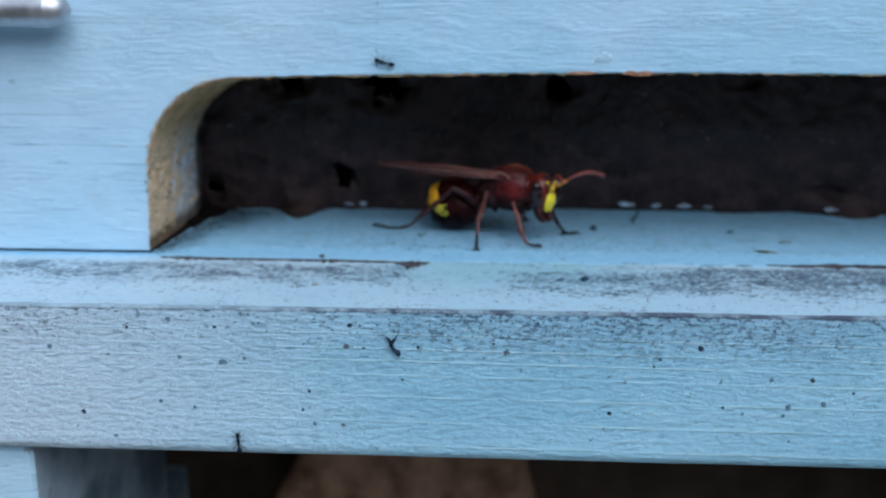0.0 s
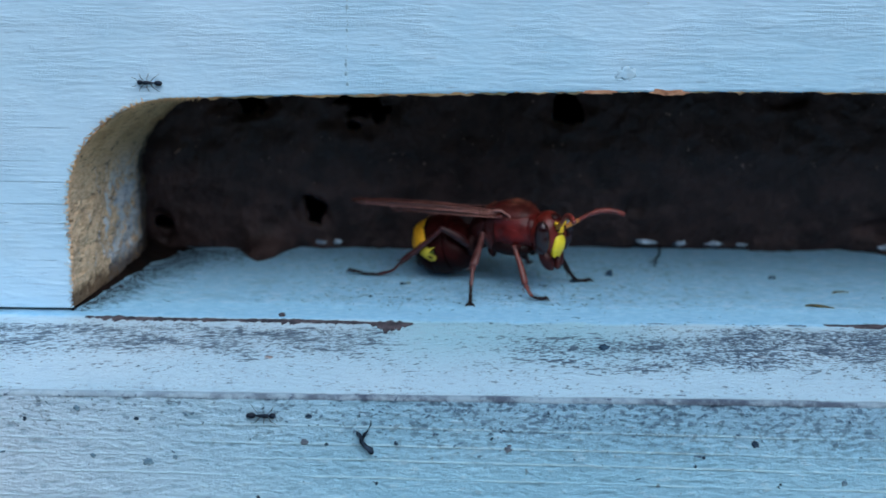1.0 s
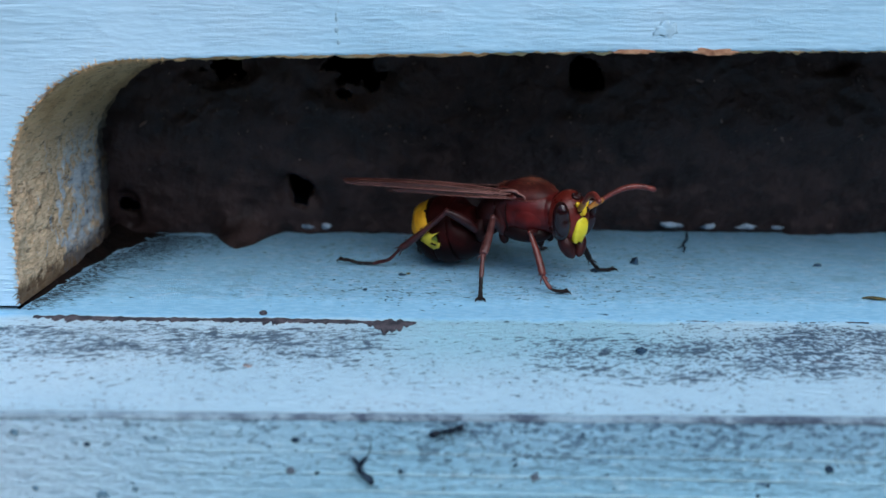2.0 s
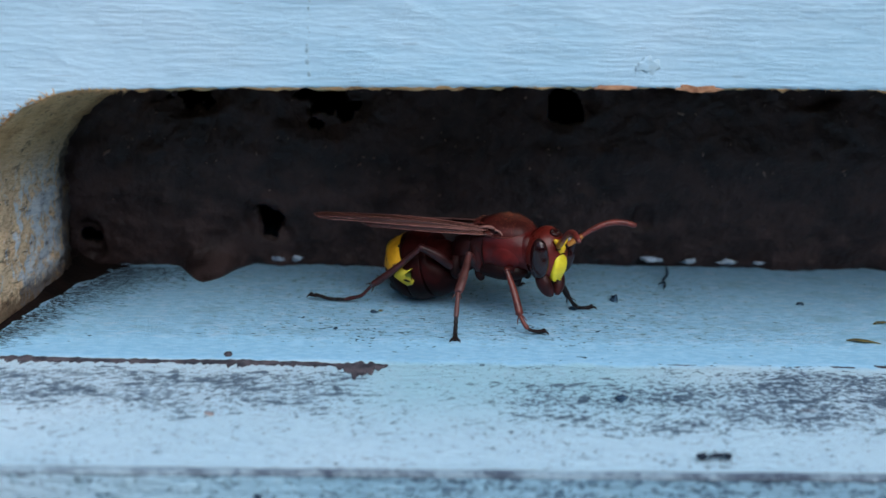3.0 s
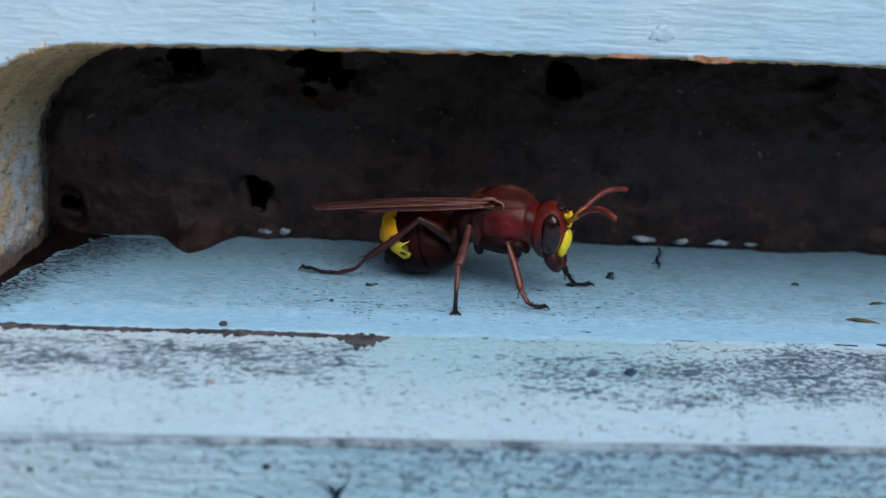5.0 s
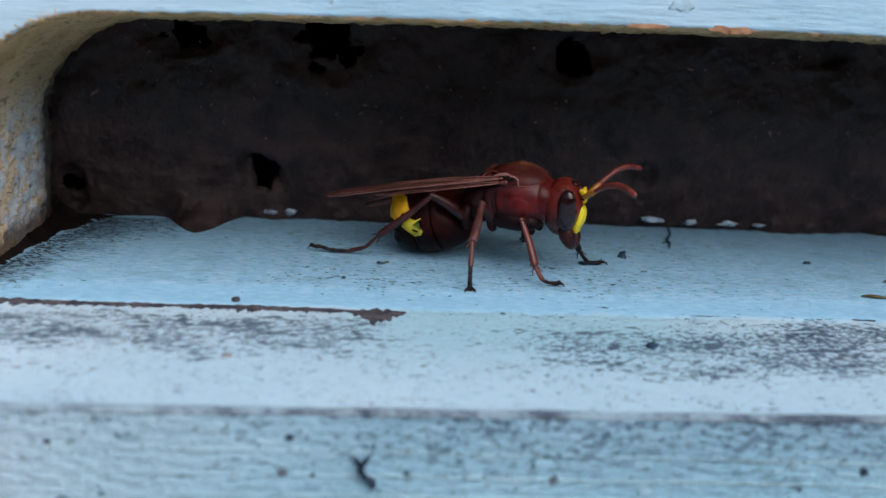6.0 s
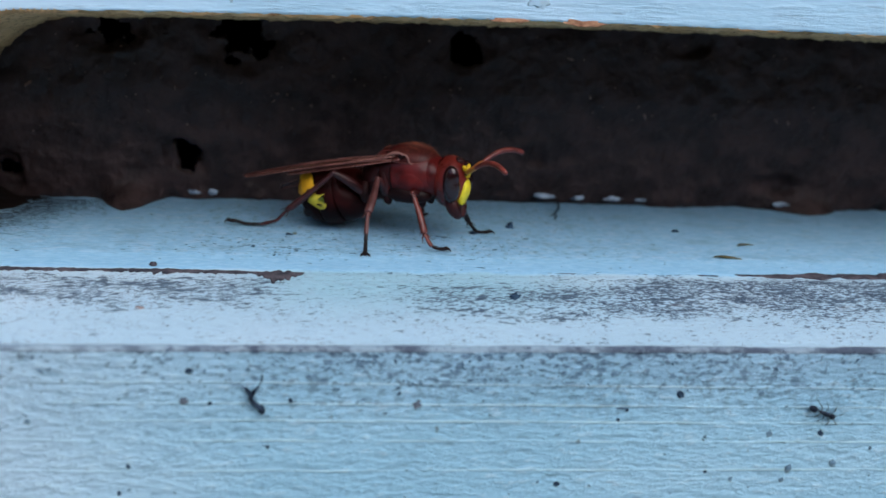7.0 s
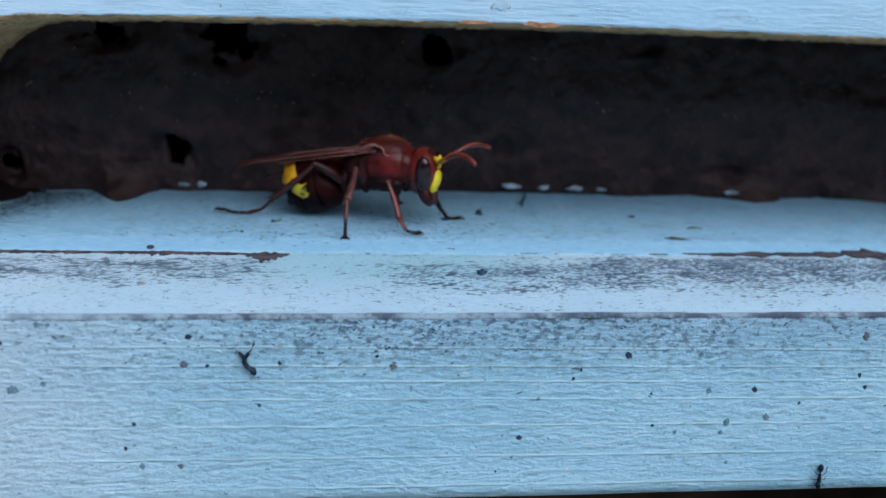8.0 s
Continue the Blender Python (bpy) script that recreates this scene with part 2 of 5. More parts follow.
    put(nt, b.inputs["Roughness"], calc(nt, "ADD", calc(nt, "MULTIPLY", rim, 0.45), 0.5))
    put(nt, b.inputs["Specular IOR Level"], calc(nt, "SUBTRACT", 0.35, calc(nt, "MULTIPLY", rim, 0.33)))
    put(nt, b.inputs["Base Color"], mix(nt, inside, chalk, sill))
    step = calc(nt, "ADD", calc(nt, "MULTIPLY", inside, 0.6), calc(nt, "MULTIPLY", bare, -0.5))
    one = relief(nt, b, step, 0.00014, 0.6)
    two = relief(nt, b, calc(nt, "MULTIPLY", streak, smooth), 0.00042, 0.9, one)
    relief(nt, b, chip, 0.00012, 0.6, two)
    return m


def cut_wood():
    m, nt, b = material("cut_wood_with_paint_traces", 0.8, 0.15)
    x, y, z = axes(nt)
    fibre = grain(nt, mapped(nt, 900, 900, 2300), 1, 5, 0.72)
    chunk = grain(nt, mapped(nt, 420, 420, 1250), 1, 4, 0.65)
    soft = grain(nt, mapped(nt, 160, 160, 160), 1, 4)
    wood = mix(nt, ramp(nt, soft, 0.35, 0.65), (0.56, 0.33, 0.15), (0.80, 0.52, 0.27))
    wood = mix(nt, ramp(nt, fibre, 0.52, 0.68, 0, 0.7), wood, (0.24, 0.13, 0.065))
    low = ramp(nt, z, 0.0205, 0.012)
    # browner towards the inside of the slot
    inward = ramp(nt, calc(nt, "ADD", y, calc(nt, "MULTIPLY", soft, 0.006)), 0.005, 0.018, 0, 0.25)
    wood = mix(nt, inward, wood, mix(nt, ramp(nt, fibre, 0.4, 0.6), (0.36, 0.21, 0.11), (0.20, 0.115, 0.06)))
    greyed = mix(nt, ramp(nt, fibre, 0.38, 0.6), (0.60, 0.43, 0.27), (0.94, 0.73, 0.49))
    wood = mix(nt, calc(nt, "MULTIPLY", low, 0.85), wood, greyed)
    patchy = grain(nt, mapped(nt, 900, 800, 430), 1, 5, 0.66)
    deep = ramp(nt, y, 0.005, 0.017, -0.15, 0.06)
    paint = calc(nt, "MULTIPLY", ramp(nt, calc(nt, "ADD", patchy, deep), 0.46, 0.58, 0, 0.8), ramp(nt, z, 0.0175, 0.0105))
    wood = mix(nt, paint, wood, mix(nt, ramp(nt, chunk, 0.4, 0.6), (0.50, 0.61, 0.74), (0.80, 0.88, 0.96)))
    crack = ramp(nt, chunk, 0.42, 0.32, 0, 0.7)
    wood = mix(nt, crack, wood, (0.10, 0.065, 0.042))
    # darker along the foot and at the inner end
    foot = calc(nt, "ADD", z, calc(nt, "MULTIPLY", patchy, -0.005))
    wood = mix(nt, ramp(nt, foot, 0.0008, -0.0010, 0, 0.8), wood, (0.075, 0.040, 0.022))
    inner_end = calc(nt, "ADD", y, calc(nt, "MULTIPLY", patchy, 0.004))
    wood = mix(nt, calc(nt, "MULTIPLY", ramp(nt, inner_end, 0.0225, 0.0255, 0, 0.92), ramp(nt, z, 0.021, 0.016)), wood, (0.035, 0.022, 0.016))
    put(nt, b.inputs["Base Color"], wood)
    one = relief(nt, b, chunk, 0.0007, 0.9)
    relief(nt, b, fibre, 0.0003, 0.8, one)
    return m


def dark_resin():
    m, nt, b = material("dark_propolis", 0.42, 0.22)
    lump = grain(nt, mapped(nt, 260, 260, 260), 1, 5, 0.6)
    speck = grain(nt, mapped(nt, 900, 900, 900), 1, 4, 0.6)
    col = mix(nt, ramp(nt, lump, 0.35, 0.68), (0.0250, 0.0164, 0.0162), (0.0590, 0.0375, 0.0366))
    col = mix(nt, ramp(nt, speck, 0.63, 0.73, 0, 0.7), col, (0.070, 0.044, 0.042))
    put(nt, b.inputs["Base Color"], col)
    put(nt, b.inputs["Roughness"], ramp(nt, lump, 0.3, 0.7, 0.35, 0.75))
    one = relief(nt, b, lump, 0.0012, 0.8)
    relief(nt, b, speck, 0.0003, 0.8, one)
    return m


def plain(name, dark, light, scale, rough=0.6, spec=0.3, bump=0.0003, metal=0.0, stretch=(1, 1, 1)):
    m, nt, b = material(name, rough, spec)
    a = grain(nt, mapped(nt, *(scale * s for s in stretch)), 1, 4, 0.6)
    c = grain(nt, mapped(nt, *(scale * 5 * s for s in stretch)), 1, 3, 0.6)
    col = mix(nt, ramp(nt, a, 0.32, 0.68), dark, light)
    col = mix(nt, ramp(nt, c, 0.55, 0.75, 0, 0.35), col, dark)
    put(nt, b.inputs["Base Color"], col)
    b.inputs["Metallic"].default_value = metal
    put(nt, b.inputs["Roughness"], ramp(nt, a, 0.3, 0.7, rough - 0.08, rough + 0.1))
    if bump:
        one = relief(nt, b, a, bump, 0.6)
        relief(nt, b, c, bump * 0.4, 0.6, one)
    return m


WALL, FACE, TOP, CUT, RESIN = wall_paint(), board_face_paint(), board_top_paint(), cut_wood(), dark_resin()
INSIDE = plain("dark_hive_wood", (0.03, 0.02, 0.014), (0.07, 0.05, 0.035), 60)
EARTH = plain("dry_earth", (0.06, 0.05, 0.035), (0.13, 0.11, 0.07), 9, 0.9, 0.1, 0.004)
STONE = plain("brown_stone", (0.12, 0.065, 0.042), (0.42, 0.26, 0.17), 60, 0.85, 0.2, 0.002)
BROWNED = plain("bare_brown_wood", (0.028, 0.031, 0.042), (0.100, 0.088, 0.100), 620, 0.85, 0.12, 0.0004)
SPECKS = plain("dark_droppings", (0.012, 0.024, 0.043), (0.05, 0.095, 0.15), 900, 0.8, 0.05, 0.0001)
BLACKDROP = plain("black_dropping", (0.008, 0.014, 0.024), (0.028, 0.046, 0.072), 900, 0.85, 0.03, 0.0001)
BROWNSPECK = plain("brown_droppings", (0.085, 0.115, 0.155), (0.17, 0.205, 0.25), 900, 0.85, 0.05, 0.0001)
GREYSPECK = plain("grey_droppings", (0.10, 0.19, 0.27), (0.20, 0.32, 0.41), 900, 0.85, 0.05, 0.0001)
STEEL = plain("galvanised_steel", (0.36, 0.37, 0.39), (0.62, 0.63, 0.66), 180, 0.42, 0.5, 0.00008, 0.9)
# blue paint darkened to carry the shade under the hive
SHADEBLUE = plain("shade_darkened_blue_paint", (0.10, 0.15, 0.20), (0.42, 0.52, 0.62), 55, 0.7, 0.2, 0.0006)
RINGGREEN = plain("dark_ring_green", (0.02, 0.035, 0.012), (0.07, 0.10, 0.035), 5, 0.8, 0.2, 0.02)
GLIMPSE = plain("pale_floor_glimpse", (0.14, 0.20, 0.28), (0.50, 0.62, 0.74), 700, 0.35, 0.5, 0.0001)
# resin tone made near black to imitate the corner's shade
SHADERESIN = plain("shade_blackened_propolis", (0.006, 0.005, 0.005), (0.016, 0.011, 0.010), 300, 0.8, 0.05, 0.0006)
LEAFY = plain("withered_petal", (0.05, 0.045, 0.018), (0.17, 0.145, 0.045), 900, 0.7, 0.3, 0.0001)
CHITIN = plain("red_brown_chitin", (0.036, 0.0032, 0.0032), (0.124, 0.0080, 0.0070), 300, 0.38, 0.20, 0.00007)
HEADRED = plain("chestnut_head_chitin", (0.064, 0.0062, 0.0048), (0.135, 0.0130, 0.0086), 420, 0.30, 0.34, 0.00004)
DARKCHIT = plain("dark_brown_chitin", (0.006, 0.0018, 0.0018), (0.017, 0.0036, 0.0034), 420, 0.50, 0.12, 0.00006)
LEGRED = plain("leg_chitin", (0.028, 0.0072, 0.0078), (0.072, 0.017, 0.016), 900, 0.36, 0.32, 0.00004)
LEGDARK = plain("dark_foot_chitin", (0.005, 0.004, 0.004), (0.014, 0.007, 0.007), 900, 0.45, 0.2, 0.00004)
YELLOW = plain("yellow_chitin", (0.62, 0.40, 0.008), (0.80, 0.56, 0.015), 700, 0.42, 0.4, 0.00003)
LEMON = plain("lemon_yellow_chitin", (0.68, 0.54, 0.012), (0.86, 0.72, 0.03), 700, 0.42, 0.4, 0.00003)
EYE = plain("dark_compound_eye", (0.012, 0.0035, 0.0045), (0.022, 0.006, 0.0075), 2600, 0.14, 0.45, 0.00001)
ANTRED = plain("antenna_chitin", (0.10, 0.017, 0.013), (0.21, 0.034, 0.024), 900, 0.40, 0.5, 0.00003)
FEMUR = plain("dark_femur_chitin", (0.013, 0.0030, 0.0032), (0.040, 0.0072, 0.0070), 700, 0.38, 0.3, 0.00004)
LEGPALE = plain("dusty_leg_chitin", (0.045, 0.014, 0.013), (0.105, 0.036, 0.033), 900, 0.42, 0.4, 0.00004)
LEGRUST = plain("rusty_leg_chitin", (0.045, 0.0070, 0.0055), (0.135, 0.022, 0.013), 900, 0.36, 0.5, 0.00004)
SCUTUM = plain("rusty_back_chitin", (0.033, 0.0050, 0.0046), (0.088, 0.0115, 0.0090), 420, 0.5, 0.25, 0.00006)
ABDORED = plain("dark_red_abdomen_chitin", (0.0050, 0.0013, 0.0013), (0.036, 0.0040, 0.0036), 150, 0.48, 0.07, 0.00005)
MANDIBLE = plain("dark_red_jaw_chitin", (0.018, 0.0030, 0.0030), (0.045, 0.0062, 0.0055), 520, 0.38, 0.25, 0.00005)
FUZZ = plain("rusty_hair", (0.19, 0.054, 0.030), (0.40, 0.130, 0.074), 900, 0.6, 0.3, 0)
ANTBLACK = plain("black_ant_chitin", (0.004, 0.009, 0.018), (0.012, 0.022, 0.040), 1500, 0.4, 0.15, 0.00002)


def wing_film():
    m, nt, b = material("smoky_wing_membrane", 0.32, 0.5)
    long = grain(nt, mapped(nt, 90, 1500, 1500), 1, 3)
    col = mix(nt, ramp(nt, long, 0.38, 0.62), (0.060, 0.0200, 0.0165), (0.160, 0.058, 0.046))
    put(nt, b.inputs["Base Color"], col)
    b.inputs["Alpha"].default_value = 0.74
    relief(nt, b, long, 0.0001, 0.6)
    return m


def banded():
    """Yellow above, dark below with a ragged border."""
    m, nt, b = material("yellow_band_chitin", 0.4, 0.4)
    x, y, z = axes(nt)
    wob = calc(nt, "MULTIPLY", grain(nt, mapped(nt, 700, 700, 700), 1, 3), 0.0012)
    side = calc(nt, "ADD", x, calc(nt, "ADD", calc(nt, "MULTIPLY", z, 0.55), calc(nt, "MULTIPLY", wob, 0.4)))
    low = ramp(nt, calc(nt, "ADD", z, wob), 0.0046, 0.0048)
    edge = calc(nt, "MULTIPLY", low, ramp(nt, side, -0.0060, -0.0061))
    tone = mix(nt, ramp(nt, grain(nt, mapped(nt, 500, 500, 500), 1, 3), 0.35, 0.65), (0.60, 0.27, 0.008), (0.82, 0.42, 0.015))
    put(nt, b.inputs["Base Color"], mix(nt, edge, (0.010, 0.0030, 0.0028), tone))
    put(nt, b.inputs["Specular IOR Level"], calc(nt, "ADD", 0.04, calc(nt, "MULTIPLY", edge, 0.34)))
    return m


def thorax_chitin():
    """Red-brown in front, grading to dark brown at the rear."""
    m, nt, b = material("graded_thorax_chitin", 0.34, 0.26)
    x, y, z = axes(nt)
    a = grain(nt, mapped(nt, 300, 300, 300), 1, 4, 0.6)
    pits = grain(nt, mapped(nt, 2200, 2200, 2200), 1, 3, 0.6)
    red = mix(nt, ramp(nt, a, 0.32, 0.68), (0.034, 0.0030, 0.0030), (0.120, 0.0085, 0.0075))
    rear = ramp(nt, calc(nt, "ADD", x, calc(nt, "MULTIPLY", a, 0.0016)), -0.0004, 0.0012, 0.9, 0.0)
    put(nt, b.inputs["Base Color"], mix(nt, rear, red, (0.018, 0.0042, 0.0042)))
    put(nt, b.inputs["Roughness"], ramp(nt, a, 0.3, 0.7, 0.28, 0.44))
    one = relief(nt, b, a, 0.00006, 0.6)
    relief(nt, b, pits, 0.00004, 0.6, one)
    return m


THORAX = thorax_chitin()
BANDED = banded()
WING = wing_film()
VEIN = plain("wing_vein", (0.19, 0.078, 0.062), (0.37, 0.175, 0.145), 900, 0.4, 0.4, 0)


# ---- geometry helpers (shapes are given in centimetres) ----
CM = 0.01


def link_mesh(name, verts, faces, mats, smooth=True, slots=None):
    me = bpy.data.meshes.new(name)
    me.from_pydata([tuple(v) for v in verts], [], faces)
    for m in mats if isinstance(mats, (list, tuple)) else [mats]:
        me.materials.append(m)
    me.polygons.foreach_set("use_smooth", [smooth] * len(me.polygons))
    if slots is not None:
        me.polygons.foreach_set("material_index", slots)
    me.update()
    return new(name, me)


def part(name, bm, mat, parent, label=""):
    """Links a bmesh (in centimetres, in the parent's space) as one mesh object under a thing or a part."""
    bmesh.ops.recalc_face_normals(bm, faces=bm.faces)
    bmesh.ops.scale(bm, vec=(CM, CM, CM), verts=bm.verts)
    for f in bm.faces:
        f.smooth = True
    me = bpy.data.meshes.new(name)
    bm.to_mesh(me)
    bm.free()
    me.materials.append(mat)
    ob = new(name, me)
    if parent is not None:
        ob.parent = parent
    return tagged(ob, label)


def spline(keys, n):
    """Catmull-Rom through rows of numbers, n steps a span."""
    k = np.array(keys, float)
    k = np.vstack([2 * k[0] - k[1], k, 2 * k[-1] - k[-2]])
    out = []
    for i in range(1, len(k) - 2):
        for j in range(n):
            t = j / n
            out.append(0.5 * (2 * k[i] + (k[i + 1] - k[i - 1]) * t + (2 * k[i - 1] - 5 * k[i] + 4 * k[i + 1] - k[i + 2]) * t * t
                              + (3 * k[i] - k[i - 1] - 3 * k[i + 1] + k[i + 2]) * t ** 3))
    out.append(k[-2])
    return np.array(out)


def sweep(bm, keys, n=6, seg=16, side=(0, 1, 0), power=1.0):
    """Adds a closed tube to bm along rows of (x, y, z, half width, half height)."""
    rows = spline(keys, n)
    centre = rows[:, :3]
    tangent = np.gradient(centre, axis=0)
    rings = []
    for c, tg, w, h in zip(centre, tangent, rows[:, 3], rows[:, 4]):
        tg = Vector(tg).normalized()
        s = Vector(side)
        s = (s - tg * s.dot(tg)).normalized()
        u = tg.cross(s).normalized()
        ring = []
        for k in range(seg):
            a = 2 * math.pi * k / seg
            ca, sa = math.cos(a), math.sin(a)
            ca = math.copysign(abs(ca) ** power, ca)
            sa = math.copysign(abs(sa) ** power, sa)
            ring.append(bm.verts.new(Vector(c) + s * (max(w, 0.001) * ca) + u * (max(h, 0.001) * sa)))
        rings.append(ring)
    for a, b in zip(rings, rings[1:]):
        for k in range(seg):
            bm.faces.new((a[k], a[(k + 1) % seg], b[(k + 1) % seg], b[k]))
    bm.faces.new(rings[0])
    bm.faces.new(rings[-1])
    return bm


def tube(keys, n=6, seg=16, side=(0, 1, 0), power=1.0):
    return sweep(bmesh.new(), keys, n, seg, side, power)


def limb(points, radii, n=5, seg=10, flat=1.0):
    d = Vector(points[-1]) - Vector(points[0])
    side = d.cross(Vector((0, 0, 1)))
    side = tuple(side.normalized()) if side.length > 1e-3 else (0, 1, 0)
    keys = [(*p, r, r * flat) for p, r in zip(points, radii)]
    return tube(keys, n, seg, side)


def blob(bm, centre, radii, turn=(0, 0, 0), u=20, v=14, rough=0.0, seed=0.0):
    m = pose(*centre, *turn) @ Matrix.Diagonal((*radii, 1))
    made = bmesh.ops.create_uvsphere(bm, u_segments=u, v_segments=v, radius=1.0)["verts"]
    for w in made:
        if rough:
            w.co *= 1 + rough * noise.noise(w.co * 1.7 + Vector((seed, seed * 2, 0)))
        w.co = m @ w.co
    return bm


def ball(centre, radii, turn=(0, 0, 0), u=20, v=14, rough=0.0, seed=0.0):
    return blob(bmesh.new(), centre, radii, turn, u, v, rough, seed)


def thing(name, m, label, category, group=""):
    ob = new(name)
    ob.empty_display_size = 0.005
    ob.matrix_world = m
    return tagged(ob, label, category, group)


def box(bm, lo, hi, bevel=0.0):
    c = [(a + b) / 2 for a, b in zip(lo, hi)]
    made = bmesh.ops.create_cube(bm, size=1.0, matrix=Matrix.Translation(c) @ Matrix.Diagonal((*(b - a for a, b in zip(lo, hi)), 1)))["verts"]
    if bevel:
        edges = list({e for v in made for e in v.link_edges})
        bmesh.ops.bevel(bm, geom=edges, offset=bevel, segments=3, affect="EDGES", profile=0.6)
    return bm


def rough_at(x, y, z, s):
    return noise.noise(Vector((x * s, y * s, z * s)))


# ---- the hive: floor board ----
FRONT, BACK, DEEP = -2.31, 7.0, 22.0


def floor_board():
    xs = np.concatenate([np.arange(-24, -7, 1.0), np.arange(-7, 9.5, 0.05), np.arange(9.5, 24.01, 1.0)])
    profile = [(DEEP, 0.0), (12.0, 0.0), (7.0, 0.0), (5.0, 0.0)]
    profile += [(y, 0.0) for y in np.arange(4.0, -2.21, -0.06)]
    r = 0.04
    for k in range(7):
        a = math.pi / 2 * k / 6
        profile.append((FRONT + r - r * math.sin(a), -r + r * math.cos(a)))
    profile += [(FRONT, z) for z in np.arange(-0.1, -1.79, -0.06)]
    bottom = len(profile)
    profile += [(FRONT + 0.02, -1.87), (FRONT + 0.1, -1.89), (DEEP, -1.89)]
    verts, faces, slots = [], [], []
    for x in xs:
        drop = -0.008 * x
        for k, (y, z) in enumerate(profile):
            dy = dz = 0.0
            if abs(x) < 10 and y < 5:
                if k < bottom:
                    edge = max(0.0, 1 - math.hypot(y - FRONT, z) / 0.22)
                    chip = edge * max(0.0, rough_at(x, 3, 1, 2.3) + 0.4 * rough_at(x, 1, 9, 9.0)) * 0.022
                    dy += chip
                    dz -= chip
                if y > FRONT + 0.05:
                    step = -0.17 + 0.06 * rough_at(x, 0, 4, 1.6) + 0.03 * rough_at(x, 7, 0, 9.0)
                    if y < step:
                        dz -= 0.014
                    dz += 0.006 * rough_at(x, y, 2, 3.0)
                else:
                    dy += 0.012 * rough_at(x, 2, z, 1.2) + 0.002 * noise.noise(Vector((x * 1.2, 5, z * 16)))
            zz = z + dz + (drop * min(1.0, -z / 1.8) if z < -0.2 else 0)
            verts.append((x * CM, (y + dy) * CM, zz * CM))
    n = len(profile)
    front = next(k for k, p in enumerate(profile) if p[1] <= -0.04)
    for i in range(len(xs) - 1):
        for k in range(n - 1):
            faces.append((i * n + k, i * n + k + 1, (i + 1) * n + k + 1, (i + 1) * n + k))
            slots.append(1 if k >= front else 0)
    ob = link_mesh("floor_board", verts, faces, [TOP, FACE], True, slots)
    return tagged(ob, "light blue painted wooden hive floor board, worn white along its front edge", "board", kind="structure")


floor_board()


# ---- the hive: front wall with its entrance slot ----
def slot_top(x):
    """Height of the slot's slightly bowed upper edge."""
    return 2.520 + 0.0223 * x - 0.00217 * x * x if x < 5.0 else 2.577


def slot_outline():
    left, right, radius = -4.16, 11.3, 1.29
    pts = [(left - 0.04 * (1 - z / 1.2), z) for z in np.arange(0.02, 1.19, 0.05)]
    for k in range(1, 32):
        a = math.pi / 2 * k / 32
        pts.append((left + radius - radius * math.cos(a), 1.20 + 1.238 * math.sin(a)))
    pts += [(x, slot_top(x)) for x in np.arange(left + radius, 9.9, 0.06)]
    for k in range(1, 17):
        a = math.pi / 2 * k / 16
        pts.append((9.95 + 1.35 * math.sin(a), 1.3 + 1.277 * math.cos(a)))
    pts += [(right, z) for z in np.arange(1.2, 0.0, -0.1)] + [(right, 0.02)]
    return np.array(pts)


def wall_front():
    line = slot_outline()
    centre = np.array([3.5, 0.02])
    lo, hi, top = -22.0, 26.0, 20.0
    outer = []
    for p in line:
        d = p - centre
        k = min((hi - centre[0]) / d[0] if d[0] > 1e-6 else 1e9, (lo - centre[0]) / d[0] if d[0] < -1e-6 else 1e9,
                (top - centre[1]) / d[1] if d[1] > 1e-6 else 1e9)
        outer.append(centre + d * k)
    outer = np.array(outer)
    rings = [1.0, 0.0]
    steps = [0, 0.0006, 0.0014, 0.0025] + list(0.004 + 0.996 * np.linspace(0, 1, 46) ** 2.2)
    n = len(line)
    verts, faces, slots = [], [], []
    depth = [0.0, 0.012, 0.04] + list(np.linspace(0.1, 2.5, 34))

    def add_row(pts, ys):
        start = len(verts)
        for (x, z), y in zip(pts, ys):
            verts.append((x * CM, y * CM, max(z, 0.045) * CM))
        return start

    grid = []
    for s in steps[::-1]:
        pts = line + (outer - line) * s
        ys = [0.006 * rough_at(x, 0, z, 1.5) + (0.012 if s == 0 else 0.004 if s < 0.001 else 0) for x, z in pts]
        if s < 0.003:
            pts = np.array([(x + 0.018 * rough_at(x, 1, z, 14), z + 0.016 * rough_at(x, 5, z, 16)) for x, z in pts])
        grid.append((add_row(pts, ys), 0))
    normal = np.gradient(line, axis=0)
    normal = np.stack([normal[:, 1], -normal[:, 0]], 1)
    normal /= np.linalg.norm(normal, axis=1)[:, None] + 1e-9
    for y in depth[1:]:
        off = np.array([(0.03 + 0.025 * abs(nz)) * y + min(1.0, z / 0.4) * (0.035 * rough_at(x * 0.6, y * 2.2, z, 5) + 0.034 * rough_at(x * 2, y * 0.8, z * 1.3, 13)) for (x, z), (nx, nz) in zip(line, normal)])
        grid.append((add_row(line + normal * off[:, None], [y] * n), 1))
    for s in (0.01, 0.1, 1.0):
        grid.append((add_row(line + (outer - line) * s, [2.5] * n), 2))
    for (a, _), (b, kind) in zip(grid, grid[1:]):
        for k in range(n - 1):
            faces.append((a + k, a + k + 1, b + k + 1, b + k))
            slots.append(kind)
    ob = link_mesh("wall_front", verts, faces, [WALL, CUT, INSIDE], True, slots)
    return tagged(ob, "light blue painted wooden hive wall with a round-cornered entrance slot", "wall", kind="structure")


wall_front()


def plain_board(name, lo, hi, mat, label, category="board"):
    bm = box(bmesh.new(), lo, hi, 0.1)
    ob = part(name, bm, mat, None)
    for f in ob.data.polygons:
        f.use_smooth = False
    return tagged(ob, label, category, kind="structure")


